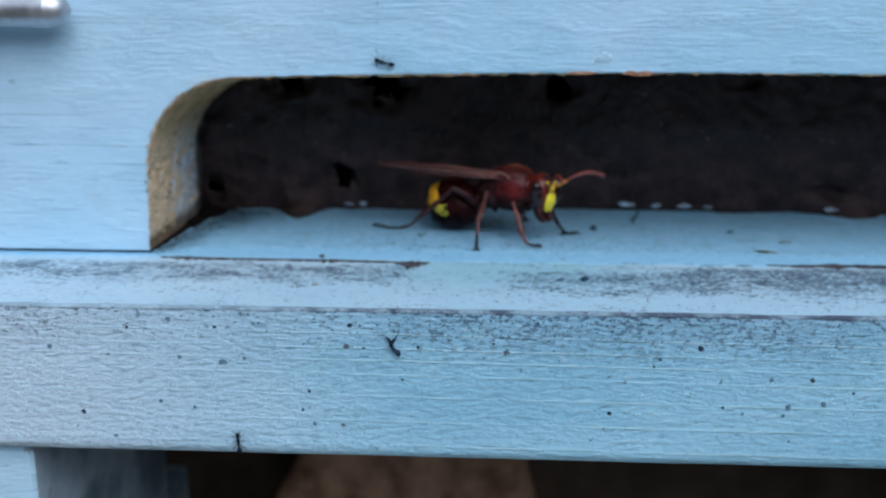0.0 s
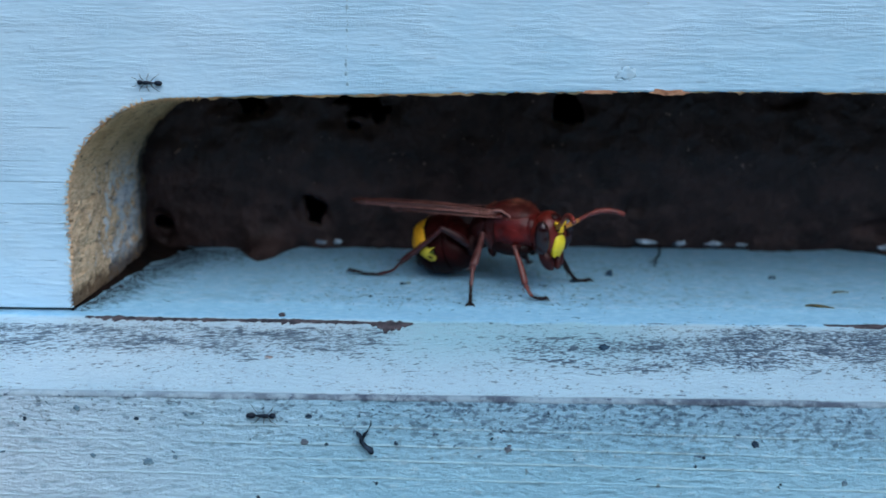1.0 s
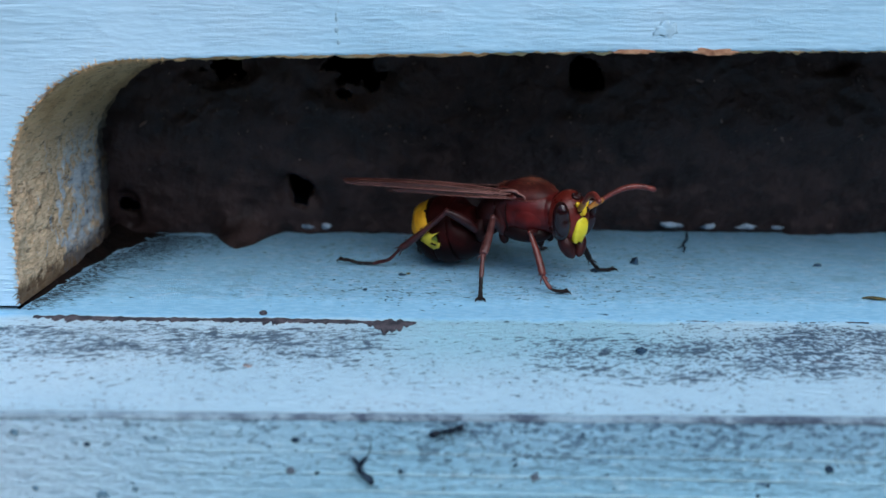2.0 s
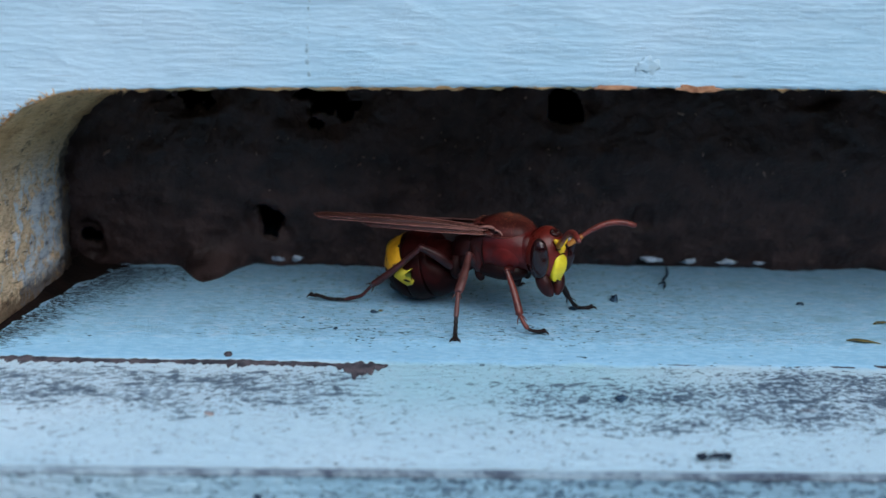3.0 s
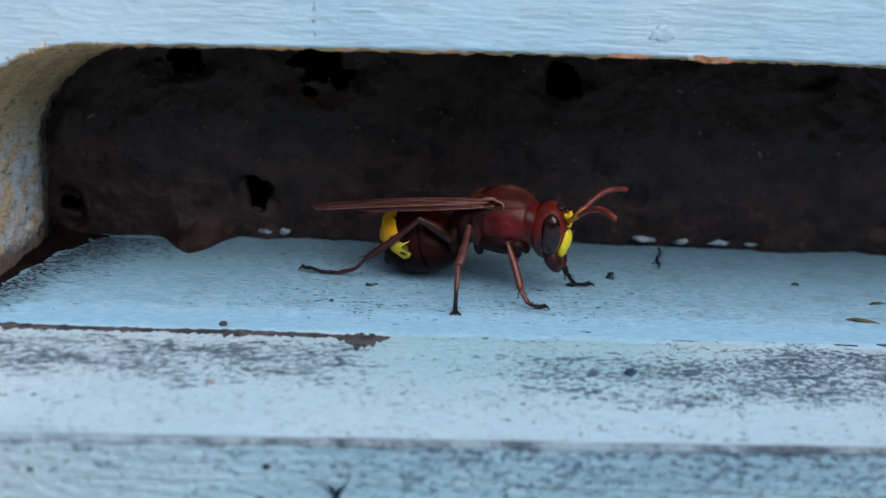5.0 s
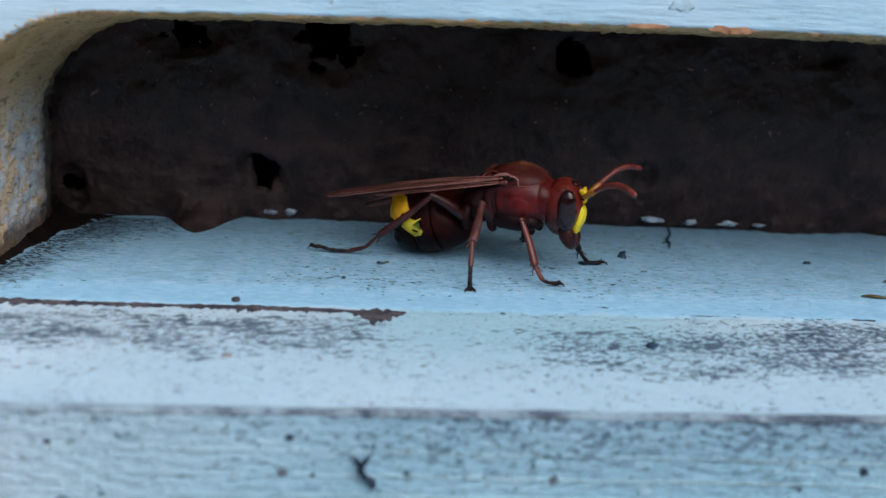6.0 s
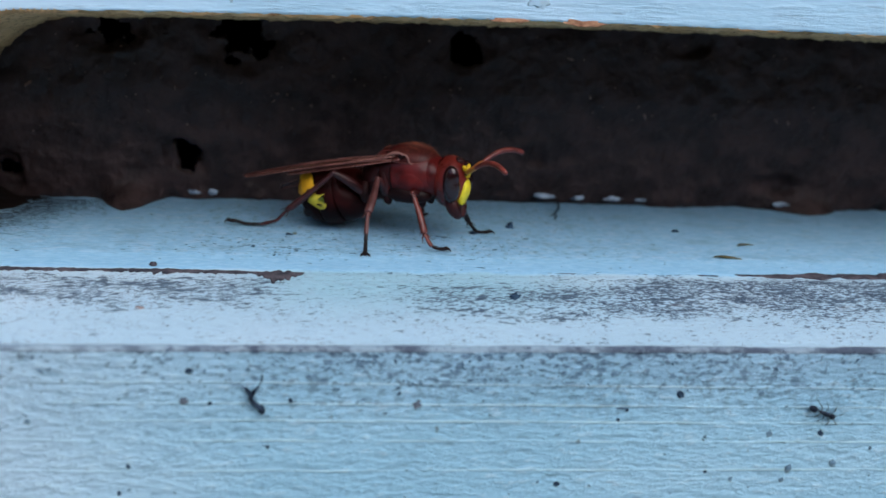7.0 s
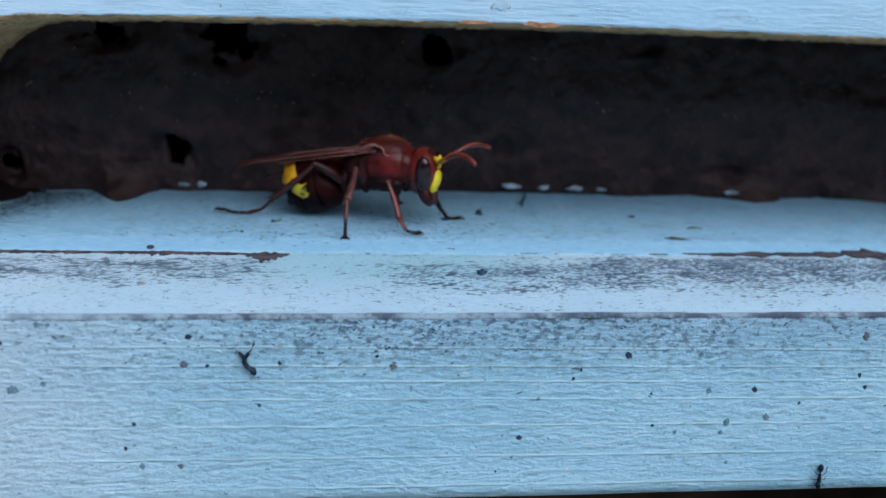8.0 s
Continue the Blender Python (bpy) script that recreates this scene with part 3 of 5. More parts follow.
plain_board("wall_west", (-22, 2.52, 0.02), (-19.8, 22, 20), INSIDE, "dark wooden side wall inside the hive")
plain_board("wall_east", (23.8, 2.52, 0.02), (26, 22, 20), INSIDE, "dark wooden side wall inside the hive")
plain_board("wall_back", (-19.78, 20, 0.02), (23.78, 22, 20), INSIDE, "dark wooden back wall inside the hive")
plain_board("hive_roof", (-23, -0.6, 20.03), (27, 23, 22), INSIDE, "flat wooden hive roof board")


# ---- resin curtain behind the slot ----
def curtain():
    step = 0.028
    xs, zs = np.arange(-5.2, 12.4, step), np.concatenate([[0.0, 0.012], np.arange(0.03, 3.2, step)])
    holes = [(-1.86, 0.60, 0.20, 0.26, 0.6), (-2.64, 2.16, 0.34, 0.20, 0), (-1.12, 2.10, 0.44, 0.34, 0), (1.66, 2.10, 0.29, 0.24, 0),
             (2.72, 0.72, 0.12, 0.16, 0.3), (6.25, 0.36, 0.27, 0.15, 0), (-3.98, 0.36, 0.14, 0.22, 0),
             (8.2, 1.9, 0.4, 0.3, 0), (4.6, 2.3, 0.3, 0.16, 0)]
    open_through = [holes[k] for k in (0, 1, 2, 3, 6)]

    def surface(x, z):
        base = 2.95 + 0.35 * min(1.0, max(0.0, (x + 4.0) / 5.0))
        lean = -0.62 * min(1.0, z / 1.5) ** 0.8
        y = base + lean + 0.05 * rough_at(x, 0, z, 1.7) + 0.035 * rough_at(x, 3, z, 5.5) + 0.016 * rough_at(x, 8, z, 14)
        for cx, reach, half in ((-2.55, 0.78, 0.29), (-0.6, 0.16, 0.6), (6.75, 0.45, 0.5), (8.9, 0.3, 0.5), (4.75, 0.16, 0.35)):
            y -= reach * math.exp(-((x - cx) / half) ** 2) * math.exp(-(z / 0.16) ** 1.3)
        for cx, cz, rx, rz, turn in holes:
            dx, dz = x - cx, z - cz
            u, w = dx * math.cos(turn) + dz * math.sin(turn), dz * math.cos(turn) - dx * math.sin(turn)
            d = (u / rx) ** 2 + (w / rz) ** 2 + 0.9 * rough_at(x, cx, z, 3.5)
            if d < 2.0:
                f = min(1.0, (2.0 - max(d, 0.0)) / 1.8)
                y += 0.13 * f * f * (3 - 2 * f)
        if z < 0.2:
            y += (0.10 * rough_at(x, 11, 0, 2.0) + 0.05 * rough_at(x, 2, 6, 7.0)) * (1 - z / 0.2)
        return y

    verts = [(x * CM, surface(x, z) * CM, (z + 0.002) * CM) for x in xs for z in zs]
    faces, n = [], len(zs)
    for i in range(len(xs) - 1):
        for k in range(n - 1):
            x, z = xs[i] + step / 2, (zs[k] + zs[k + 1]) / 2
            gap = False
            for cx, cz, rx, rz, turn in open_through:
                dx, dz = x - cx, z - cz
                u, w = dx * math.cos(turn) + dz * math.sin(turn), dz * math.cos(turn) - dx * math.sin(turn)
                if (u / rx) ** 2 + (w / rz) ** 2 < 0.62 + 0.8 * rough_at(x, cx, z, 3.4) + 0.5 * rough_at(z, cx, x, 8.0):
                    gap = True
            if not gap:
                faces.append((i * n + k, (i + 1) * n + k, (i + 1) * n + k + 1, i * n + k + 1))
    ob = link_mesh("propolis_curtain", verts, faces, RESIN)
    thick = ob.modifiers.new("thick", "SOLIDIFY")
    thick.thickness, thick.offset = 0.0016, -1.0
    return tagged(ob, "rough dark brown propolis curtain with holes behind the entrance", "propolis")


curtain()


# ---- ground and what stands under the hive ----
def ground():
    verts, faces = [], []
    rs = [0, 0.1, 0.2, 0.35, 0.6, 1, 2, 4, 8, 20, 60, 200, 800]
    seg = 48
    for r in rs:
        for k in range(seg):
            a = 2 * math.pi * k / seg
            x, y = r * math.cos(a), r * math.sin(a)
            verts.append((x, y, -0.35 + 0.02 * rough_at(x, y, 0, 4.0) * min(1, r)))
    for i in range(len(rs) - 1):
        for k in range(seg):
            faces.append((i * seg + k, i * seg + (k + 1) % seg, (i + 1) * seg + (k + 1) % seg, (i + 1) * seg + k))
    tagged(link_mesh("ground", verts, faces, EARTH), "dry brown earth around the hive stand", "ground", kind="structure")


ground()


def stand_block(lo, hi, turn, label, mat=WALL):
    bm = box(bmesh.new(), lo, hi, 0.12)
    bmesh.ops.subdivide_edges(bm, edges=bm.edges, cuts=3, use_grid_fill=True)
    for v in bm.verts:
        v.co += 0.02 * Vector((rough_at(*v.co, 1.3), rough_at(v.co.y, v.co.x, v.co.z, 1.3), 0))
    ob = part("stand_block", bm, mat, None)
    # all faces but the front take the shade-darkened blue
    ob.data.materials.append(SHADEBLUE)
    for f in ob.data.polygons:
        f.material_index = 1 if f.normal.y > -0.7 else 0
    ob.matrix_world = pose(0, 0, 0, 0, 0, turn)
    return tagged(ob, label, "block", "blocks under the hive")


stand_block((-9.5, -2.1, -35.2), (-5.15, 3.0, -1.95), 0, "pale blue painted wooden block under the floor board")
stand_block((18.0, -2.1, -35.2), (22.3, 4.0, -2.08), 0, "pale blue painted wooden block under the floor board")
stand_block((-8.7, 6.2, -35.2), (-6.3, 8.0, -7.4), 0, "blue painted wooden block with the shade put into its paint", SHADEBLUE)


def stone():
    bm = ball((-1.9, 11.5, -21.5), (4.6, 2.6, 17.0), (0, 3, 15), 36, 28, 0.25, 3.0)
    ob = part("field_stone", bm, STONE, None)
    tagged(ob, "brown field stone standing in the shade under the hive", "stone")


stone()


# boards added to keep light out from under the hive; the sides are unseen
plain_board("shade_back_board", (-22, 15, -35.2), (26, 17, -1.9), INSIDE, "added dark board that keeps the space under the hive black")
plain_board("shade_side_board", (-22, -1.5, -35.2), (-20, 15, -1.9), INSIDE, "unseen dark board added to block light under the hive")
plain_board("shade_side_board", (24, -1.5, -35.2), (26, 15, -2.2), INSIDE, "unseen dark board added to block light under the hive")


# dark resin sheet that also stands in for shade where sill meets cut wall
def resin_shade_smear():
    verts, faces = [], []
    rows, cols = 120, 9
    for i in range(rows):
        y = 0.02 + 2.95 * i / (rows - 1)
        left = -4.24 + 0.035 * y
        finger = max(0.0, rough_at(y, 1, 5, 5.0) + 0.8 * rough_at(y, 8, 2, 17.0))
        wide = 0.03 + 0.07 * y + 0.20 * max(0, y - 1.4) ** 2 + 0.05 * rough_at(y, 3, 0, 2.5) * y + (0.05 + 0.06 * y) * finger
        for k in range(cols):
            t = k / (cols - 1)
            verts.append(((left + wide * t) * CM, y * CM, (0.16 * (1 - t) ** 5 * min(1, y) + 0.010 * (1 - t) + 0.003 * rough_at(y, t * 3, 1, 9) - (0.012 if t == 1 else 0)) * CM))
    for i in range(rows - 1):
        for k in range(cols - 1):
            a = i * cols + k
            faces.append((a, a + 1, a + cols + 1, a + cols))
    tagged(link_mesh("propolis_shade_smear", verts, faces, SHADERESIN), "dark propolis sheet that also stands in for shade in the sill's corner", "propolis")


resin_shade_smear()


# unseen dark ring, added to cut off low sky light and its reflections
def backdrop_ring():
    rows, seg = 10, 160
    verts, faces = [], []
    for i in range(rows):
        for k in range(seg):
            a = 2 * math.pi * k / seg
            r = 7.0 + 0.10 * i + 0.5 * noise.noise(Vector((math.cos(a) * 6, math.sin(a) * 6, i * 0.5)))
            h = 2.7 * i / (rows - 1) * (1 + 0.25 * noise.noise(Vector((math.cos(a) * 9, math.sin(a) * 9, 4))))
            verts.append((r * math.cos(a), r * math.sin(a), -0.36 + h))
    for i in range(rows - 1):
        for k in range(seg):
            faces.append((i * seg + k, i * seg + (k + 1) % seg, (i + 1) * seg + (k + 1) % seg, (i + 1) * seg + k))
    tagged(link_mesh("backdrop", verts, faces, RINGGREEN), "unseen dark green ring added around the hive to shape sky reflections", "shrubs", kind="structure")


backdrop_ring()


# ---- hornet ----
BODY_TURN = -25.0
HORNET = pose(0.0078, 0.0130, 0, 0, 0, BODY_TURN)
TO_BODY = HORNET.inverted()


def body(p):
    """A place in the hive's centimetres, in the hornet's own centimetres."""
    return tuple((TO_BODY @ (Vector(p) * CM)) / CM)


hornet = thing("hornet", HORNET, "red-brown hornet with yellow face and abdomen band on the sill", "hornet")


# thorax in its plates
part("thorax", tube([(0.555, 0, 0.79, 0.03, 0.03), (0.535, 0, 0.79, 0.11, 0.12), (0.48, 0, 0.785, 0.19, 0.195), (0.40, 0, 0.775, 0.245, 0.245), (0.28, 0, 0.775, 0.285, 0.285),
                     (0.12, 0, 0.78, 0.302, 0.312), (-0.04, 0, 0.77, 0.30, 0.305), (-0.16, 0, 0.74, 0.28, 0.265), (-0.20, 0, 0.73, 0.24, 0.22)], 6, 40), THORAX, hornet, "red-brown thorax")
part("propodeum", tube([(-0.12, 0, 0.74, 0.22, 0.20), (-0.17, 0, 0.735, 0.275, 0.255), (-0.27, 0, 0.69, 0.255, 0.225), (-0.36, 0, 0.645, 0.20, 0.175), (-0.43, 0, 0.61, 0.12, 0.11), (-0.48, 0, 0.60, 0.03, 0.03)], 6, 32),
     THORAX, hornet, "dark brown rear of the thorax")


def scutum_mesh():
    """Domed back plate whose rim stands a little proud of the sides."""
    bm = tube([(0.455, 0, 0.955, 0.02, 0.015), (0.43, 0, 0.95, 0.09, 0.05), (0.36, 0, 0.935, 0.19, 0.125), (0.25, 0, 0.925, 0.25, 0.165), (0.12, 0, 0.92, 0.272, 0.186), (0.0, 0, 0.92, 0.268, 0.178),
               (-0.09, 0, 0.925, 0.24, 0.145), (-0.125, 0, 0.93, 0.16, 0.09), (-0.135, 0, 0.93, 0.05, 0.03)], 6, 40)
    for v in bm.verts:
        furrow = math.exp(-(v.co.y / 0.018) ** 2) * 0.008 if v.co.z > 0.95 else 0.0
        side = math.exp(-((abs(v.co.y) - 0.11) / 0.016) ** 2) * 0.005 if v.co.z > 0.95 and v.co.x < 0.15 else 0.0
        v.co.z -= furrow + side
    return bm


part("scutum", scutum_mesh(), SCUTUM, hornet, "rusty brown back plate with short hair")
part("scutellum", ball((-0.155, 0, 0.955), (0.085, 0.205, 0.092), (0, -18, 0), 28, 18), SCUTUM, hornet)
part("scutellum", ball((-0.265, 0, 0.875), (0.07, 0.19, 0.075), (0, -38, 0), 24, 16), CHITIN, hornet)
for s in (-1, 1):
    part("side_plate", ball((0.15, s * 0.16, 0.735), (0.25, 0.150, 0.190), (0, 6, s * 3), 34, 24), CHITIN, hornet, "glossy chestnut flank plate")
    part("side_plate", ball((0.38, s * 0.11, 0.795), (0.145, 0.142, 0.185), (0, -14, s * 26), 28, 22), CHITIN, hornet, "glossy chestnut collar plate")
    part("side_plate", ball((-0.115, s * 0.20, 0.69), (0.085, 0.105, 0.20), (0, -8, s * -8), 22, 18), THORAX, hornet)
    # lower plates in dark chitin, which puts the shade under the thorax into colour
    part("side_plate", ball((-0.24, s * 0.15, 0.62), (0.11, 0.115, 0.15), (0, 24, s * -10), 20, 16), DARKCHIT, hornet)
    part("breast_plate", ball((0.11, s * 0.13, 0.560), (0.31, 0.165, 0.12), (0, 3, 0), 26, 16), DARKCHIT, hornet, "dark brown breast plate, darkened further for the shade under the thorax")
    part("tegula", ball((0.025, s * 0.282, 0.945), (0.055, 0.026, 0.030), (s * 20, -6, s * 8), 18, 12), LEGRUST, hornet, "glossy chestnut wing cap")
    part("scutum_rim", tube([(-0.125, s * 0.235, 0.935, 0.004, 0.004), (-0.06, s * 0.262, 0.925, 0.008, 0.008), (0.05, s * 0.279, 0.918, 0.007, 0.007), (0.17, s * 0.272, 0.918, 0.008, 0.008), (0.29, s * 0.232, 0.925, 0.007, 0.007),
                             (0.39, s * 0.150, 0.938, 0.007, 0.007), (0.44, s * 0.05, 0.95, 0.005, 0.005)], 5, 8), LEGRUST, hornet)
    part("scutum_rim", tube([(-0.02, s * 0.205, 1.005, 0.004, 0.004), (-0.085, s * 0.185, 1.025, 0.010, 0.010), (-0.15, s * 0.17, 1.02, 0.010, 0.010), (-0.205, s * 0.185, 0.985, 0.009, 0.009), (-0.21, s * 0.215, 0.94, 0.008, 0.008),
                             (-0.165, s * 0.245, 0.915, 0.008, 0.008), (-0.10, s * 0.27, 0.915, 0.004, 0.004)], 5, 8), LEGRUST, hornet, "pale brown rim behind the wing")
    for keys in ([(-0.03, 0.305, 0.90), (-0.035, 0.312, 0.78), (-0.015, 0.300, 0.64), (0.02, 0.25, 0.52)], [(-0.17, 0.292, 0.84), (-0.18, 0.285, 0.72), (-0.165, 0.262, 0.58)]):
        part("suture", limb([(x, s * y, z) for x, y, z in keys], [0.004] + [0.009] * (len(keys) - 2) + [0.004], 5, 6), DARKCHIT, hornet)

OLIVE = plain("dull_lemon_chitin", (0.34, 0.28, 0.02), (0.55, 0.45, 0.035), 500, 0.5, 0.3, 0.00005)

# abdomen: overlapping rings, stout, with a rounded end
SPINE = [(-0.40, 0.600, 0.055), (-0.45, 0.590, 0.11), (-0.51, 0.565, 0.215), (-0.60, 0.530, 0.292), (-0.72, 0.497, 0.326), (-0.86, 0.475, 0.338), (-1.00, 0.458, 0.332), (-1.10, 0.445, 0.306),
         (-1.19, 0.432, 0.258), (-1.26, 0.420, 0.196), (-1.31, 0.410, 0.125), (-1.335, 0.405, 0.03)]
ABDOMEN = spline([(x if x > -0.5 else -0.5 + (x + 0.5) * 0.90, z - (0.035 if x < -0.55 else 0.0), w * (1.13 if x < -0.55 else 1.0)) for x, z, w in SPINE], 8)


def abdomen_at(x):
    xs = ABDOMEN[::-1, 0]
    return float(np.interp(x, xs, ABDOMEN[::-1, 1])), float(np.interp(x, xs, ABDOMEN[::-1, 2]))


def ring_segment(x0, x1, proud, mat, label, tail=False):
    keys = []
    n = 18
    for k in range(n + 1):
        f = k / n
        x = x0 + (x1 - x0) * f
        z, r = abdomen_at(x)
        r = r - 0.010 + (0.010 + proud) * min(1.0, f * 2.2)
        if k == 0:
            r *= 0.75
        if k == n and not tail:
            x, r = x + 0.008, r * 0.955
        keys.append((x, 0, z, max(r, 0.004) * 1.02, max(r, 0.004)))
    return part("abdomen_ring", tube(keys, 1, 44), mat, hornet, label)


part("petiole", tube([(-0.38, 0, 0.605, 0.05, 0.05), (-0.43, 0, 0.595, 0.07, 0.07), (-0.49, 0, 0.58, 0.10, 0.10)], 4, 20), DARKCHIT, hornet)
ring_segment(-0.41, -0.70, 0.0015, ABDORED, "dark red-brown abdomen ring")
ring_segment(-0.69, -0.905, 0.0015, ABDORED, "dark red-brown abdomen ring")
ring_segment(-0.89, -1.095, 0.002, BANDED, "bright yellow abdomen band")
ring_segment(-1.085, -1.2515, 0.0, BANDED, "yellow abdomen band with a dark underside", True)
part("abdomen_tip", tube([(-0.90, 0, 0.30, 0.14, 0.10), (-1.02, 0, 0.24, 0.20, 0.13), (-1.11, 0, 0.20, 0.17, 0.11), (-1.17, 0, 0.15, 0.09, 0.07), (-1.19, 0, 0.10, 0.02, 0.02)], 6, 24), DARKCHIT, hornet, "dark brown abdomen tip curled under")


def belly_plate():
    """Yellow plate with two teeth, laid on the side of the abdomen."""
    outline = [(-1.01, 0.37), (-0.97, 0.46), (-0.90, 0.47), (-0.85, 0.462), (-0.775, 0.497), (-0.865, 0.425), (-0.85, 0.400), (-0.79, 0.388), (-0.765, 0.352), (-0.79, 0.305), (-0.85, 0.285), (-0.93, 0.33)]
    bm = bmesh.new()

    def on_side(x, z, lift):
        zc, r = abdomen_at(x)
        r += lift
        return (x, -1.02 * math.sqrt(max(0.004, r * r - (z - zc) ** 2)), z)
    rows = []
    for shrink, lift in ((1.0, -0.02), (1.0, 0.010), (0.88, 0.018)):
        rows.append([bm.verts.new(on_side(-0.89 + (x + 0.89) * shrink, 0.39 + (z - 0.39) * shrink, lift)) for x, z in outline])
    n = len(outline)
    for p, q in zip(rows, rows[1:]):
        for k in range(n):
            bm.faces.new((p[k], p[(k + 1) % n], q[(k + 1) % n], q[k]))
    bm.faces.new(rows[0])
    top = bm.faces.new(rows[-1])
    bmesh.ops.triangulate(bm, faces=[top])
    part("belly_plate", bm, OLIVE, hornet, "dull lemon yellow toothed belly plate")
    part("plate_spot", ball(on_side(-0.845, 0.35, 0.016), (0.040, 0.007, 0.012), (0, 12, 4), 14, 8), DARKCHIT, hornet, "dark spot on the belly plate")


belly_plate()
for x, dz in ((-1.00, 0.70), (-1.14, 0.40)):
    zc, r = abdomen_at(x)
    z = zc + dz * r
    part("band_notch", ball((x, -math.sqrt(r * r - (z - zc) ** 2), z), (0.034, 0.02, 0.016), (0, 40, 0), 12, 8), DARKCHIT, hornet, "dark notch in the yellow band")


# head
head = new("head")
head.parent = hornet
tagged(head, "chestnut head with a yellow face")


def head_part(name, bm, mat, label=""):
    return part(name, bm, mat, head, label)


def head_mesh():
    """Broad head: full behind the eyes, flatter in front, narrowing to the jaws."""
    bm = ball((0, 0, 0), (1, 1, 1), (0, 0, 0), 44, 34)
    for v in bm.verts:
        x, y, z = v.co
        wide = 1 - 0.34 * max(0.0, -z) ** 1.5 - 0.05 * max(0.0, z) ** 2
        deep = 0.90 if x > 0 else 1.0 - 0.12 * max(0.0, -z)
        full = 1 - 0.10 * max(0.0, x) * abs(y)
        v.co = (0.150 + 0.225 * x * deep - 0.02 * z * z, 0.252 * y * wide * full, 0.300 * z + 0.005)
    return bm


def eye_mesh(s):
    """Kidney-shaped compound eye, notched towards the antenna."""
    bm = ball((0, 0, 0), (1, 1, 1), (0, 0, 0), 34, 26)
    for v in bm.verts:
        x, y, z = v.co
        notch = 0.12 * math.exp(-((z - 0.18) / 0.22) ** 2) * max(0.0, x)
        lean = 0.16 * z
        v.co = (0.108 * (x - notch + lean), 0.092 * y, 0.218 * z)
    bmesh.ops.transform(bm, matrix=pose(0.232, s * 0.196, 0.018, s * -9, -5, s * 12), verts=bm.verts)
    return bm


head_part("skull", head_mesh(), HEADRED)
for s in (-1, 1):
    head_part("compound_eye", eye_mesh(s), EYE, "glossy dark compound eye")
    head_part("mandible", tube([(0.20, s * 0.115, -0.16, 0.05, 0.06), (0.225, s * 0.115, -0.215, 0.072, 0.075), (0.255, s * 0.10, -0.275, 0.075, 0.078), (0.285, s * 0.075, -0.335, 0.062, 0.062), (0.305, s * 0.045, -0.375, 0.036, 0.036), (0.31, s * 0.03, -0.39, 0.01, 0.01)], 6, 18),
              MANDIBLE, "dark red mandible")


def clypeus():
    """Shield with a rounded brow and two blunt teeth below."""
    bm = bmesh.new()
    rows, cols = 22, 17
    front, back = [], []
    for i in range(rows):
        t = i / (rows - 1)
        z = 0.068 - 0.275 * t
        half = 0.094 * (0.62 + 0.38 * math.sin(min(1.0, t * 2.4) * math.pi / 2)) * (1 - 0.30 * max(0.0, (t - 0.62) / 0.38) ** 1.6)
        if t < 0.12:
            half *= math.sqrt(t / 0.12) * 0.85 + 0.15
        fr, bk = [], []
        for k in range(cols):
            u = k / (cols - 1) * 2 - 1
            tooth = -0.024 * math.exp(-((abs(u) - 0.62) / 0.25) ** 2) * (1 if t > 0.93 else 0)
            bulge = 0.046 * math.sqrt(max(0.0, 1 - 0.86 * u * u)) * (0.55 + 0.45 * math.sin(math.pi * min(1.0, 0.15 + 0.85 * t)))
            lean = 0.322 + 0.02 * math.sin(math.pi * t) - 0.010 * t
            fr.append(bm.verts.new((lean + bulge, half * u, z + tooth)))
            bk.append(bm.verts.new((lean - 0.06, half * u * 0.9, z + tooth)))
        front.append(fr)
        back.append(bk)
    for i in range(rows - 1):
        for k in range(cols - 1):
            bm.faces.new((front[i][k], front[i][k + 1], front[i + 1][k + 1], front[i + 1][k]))
            bm.faces.new((back[i][k], back[i + 1][k], back[i + 1][k + 1], back[i][k + 1]))
        for k in (0, cols - 1):
            bm.faces.new((front[i][k], front[i + 1][k], back[i + 1][k], back[i][k]))
    for i in (0, rows - 1):
        for k in range(cols - 1):
            bm.faces.new((front[i][k], back[i][k], back[i][k + 1], front[i][k + 1]))
    return bm


head_part("clypeus", clypeus(), LEMON, "bright yellow clypeus")
head_part("frons", ball((0.336, 0, 0.130), (0.036, 0.052, 0.062), (0, -10, 0), 20, 14), YELLOW, "yellow forehead plate")
for s in (-1, 1):
    head_part("frons", ball((0.322, s * 0.052, 0.190), (0.026, 0.056, 0.028), (s * 38, -14, 0), 18, 12), YELLOW, "yellow forehead plate")
    head_part("antenna_socket", ball((0.350, s * 0.062, 0.142), (0.022, 0.030, 0.028), (0, 0, 0), 16, 10), DARKCHIT, "dark antenna socket")
head_part("suture", limb([(0.364, -0.05, 0.076), (0.374, 0, 0.082), (0.364, 0.05, 0.076)], [0.005, 0.006, 0.005], 4, 6), DARKCHIT)
head_part("crown", ball((0.235, 0, 0.262), (0.055, 0.07, 0.030), (0, 22, 0), 20, 12), MANDIBLE, "dark brown crown between the eyes")
for x, y, z in ((0.262, 0, 0.278), (0.225, 0.045, 0.289), (0.225, -0.045, 0.289)):
    head_part("ocellus", ball((x, y, z), (0.017, 0.017, 0.012), (0, 0, 0), 12, 8), EYE)
SCAPE = plain("yellow_brown_scape", (0.22, 0.045, 0.014), (0.50, 0.24, 0.025), 420, 0.4, 0.5, 0.00003)


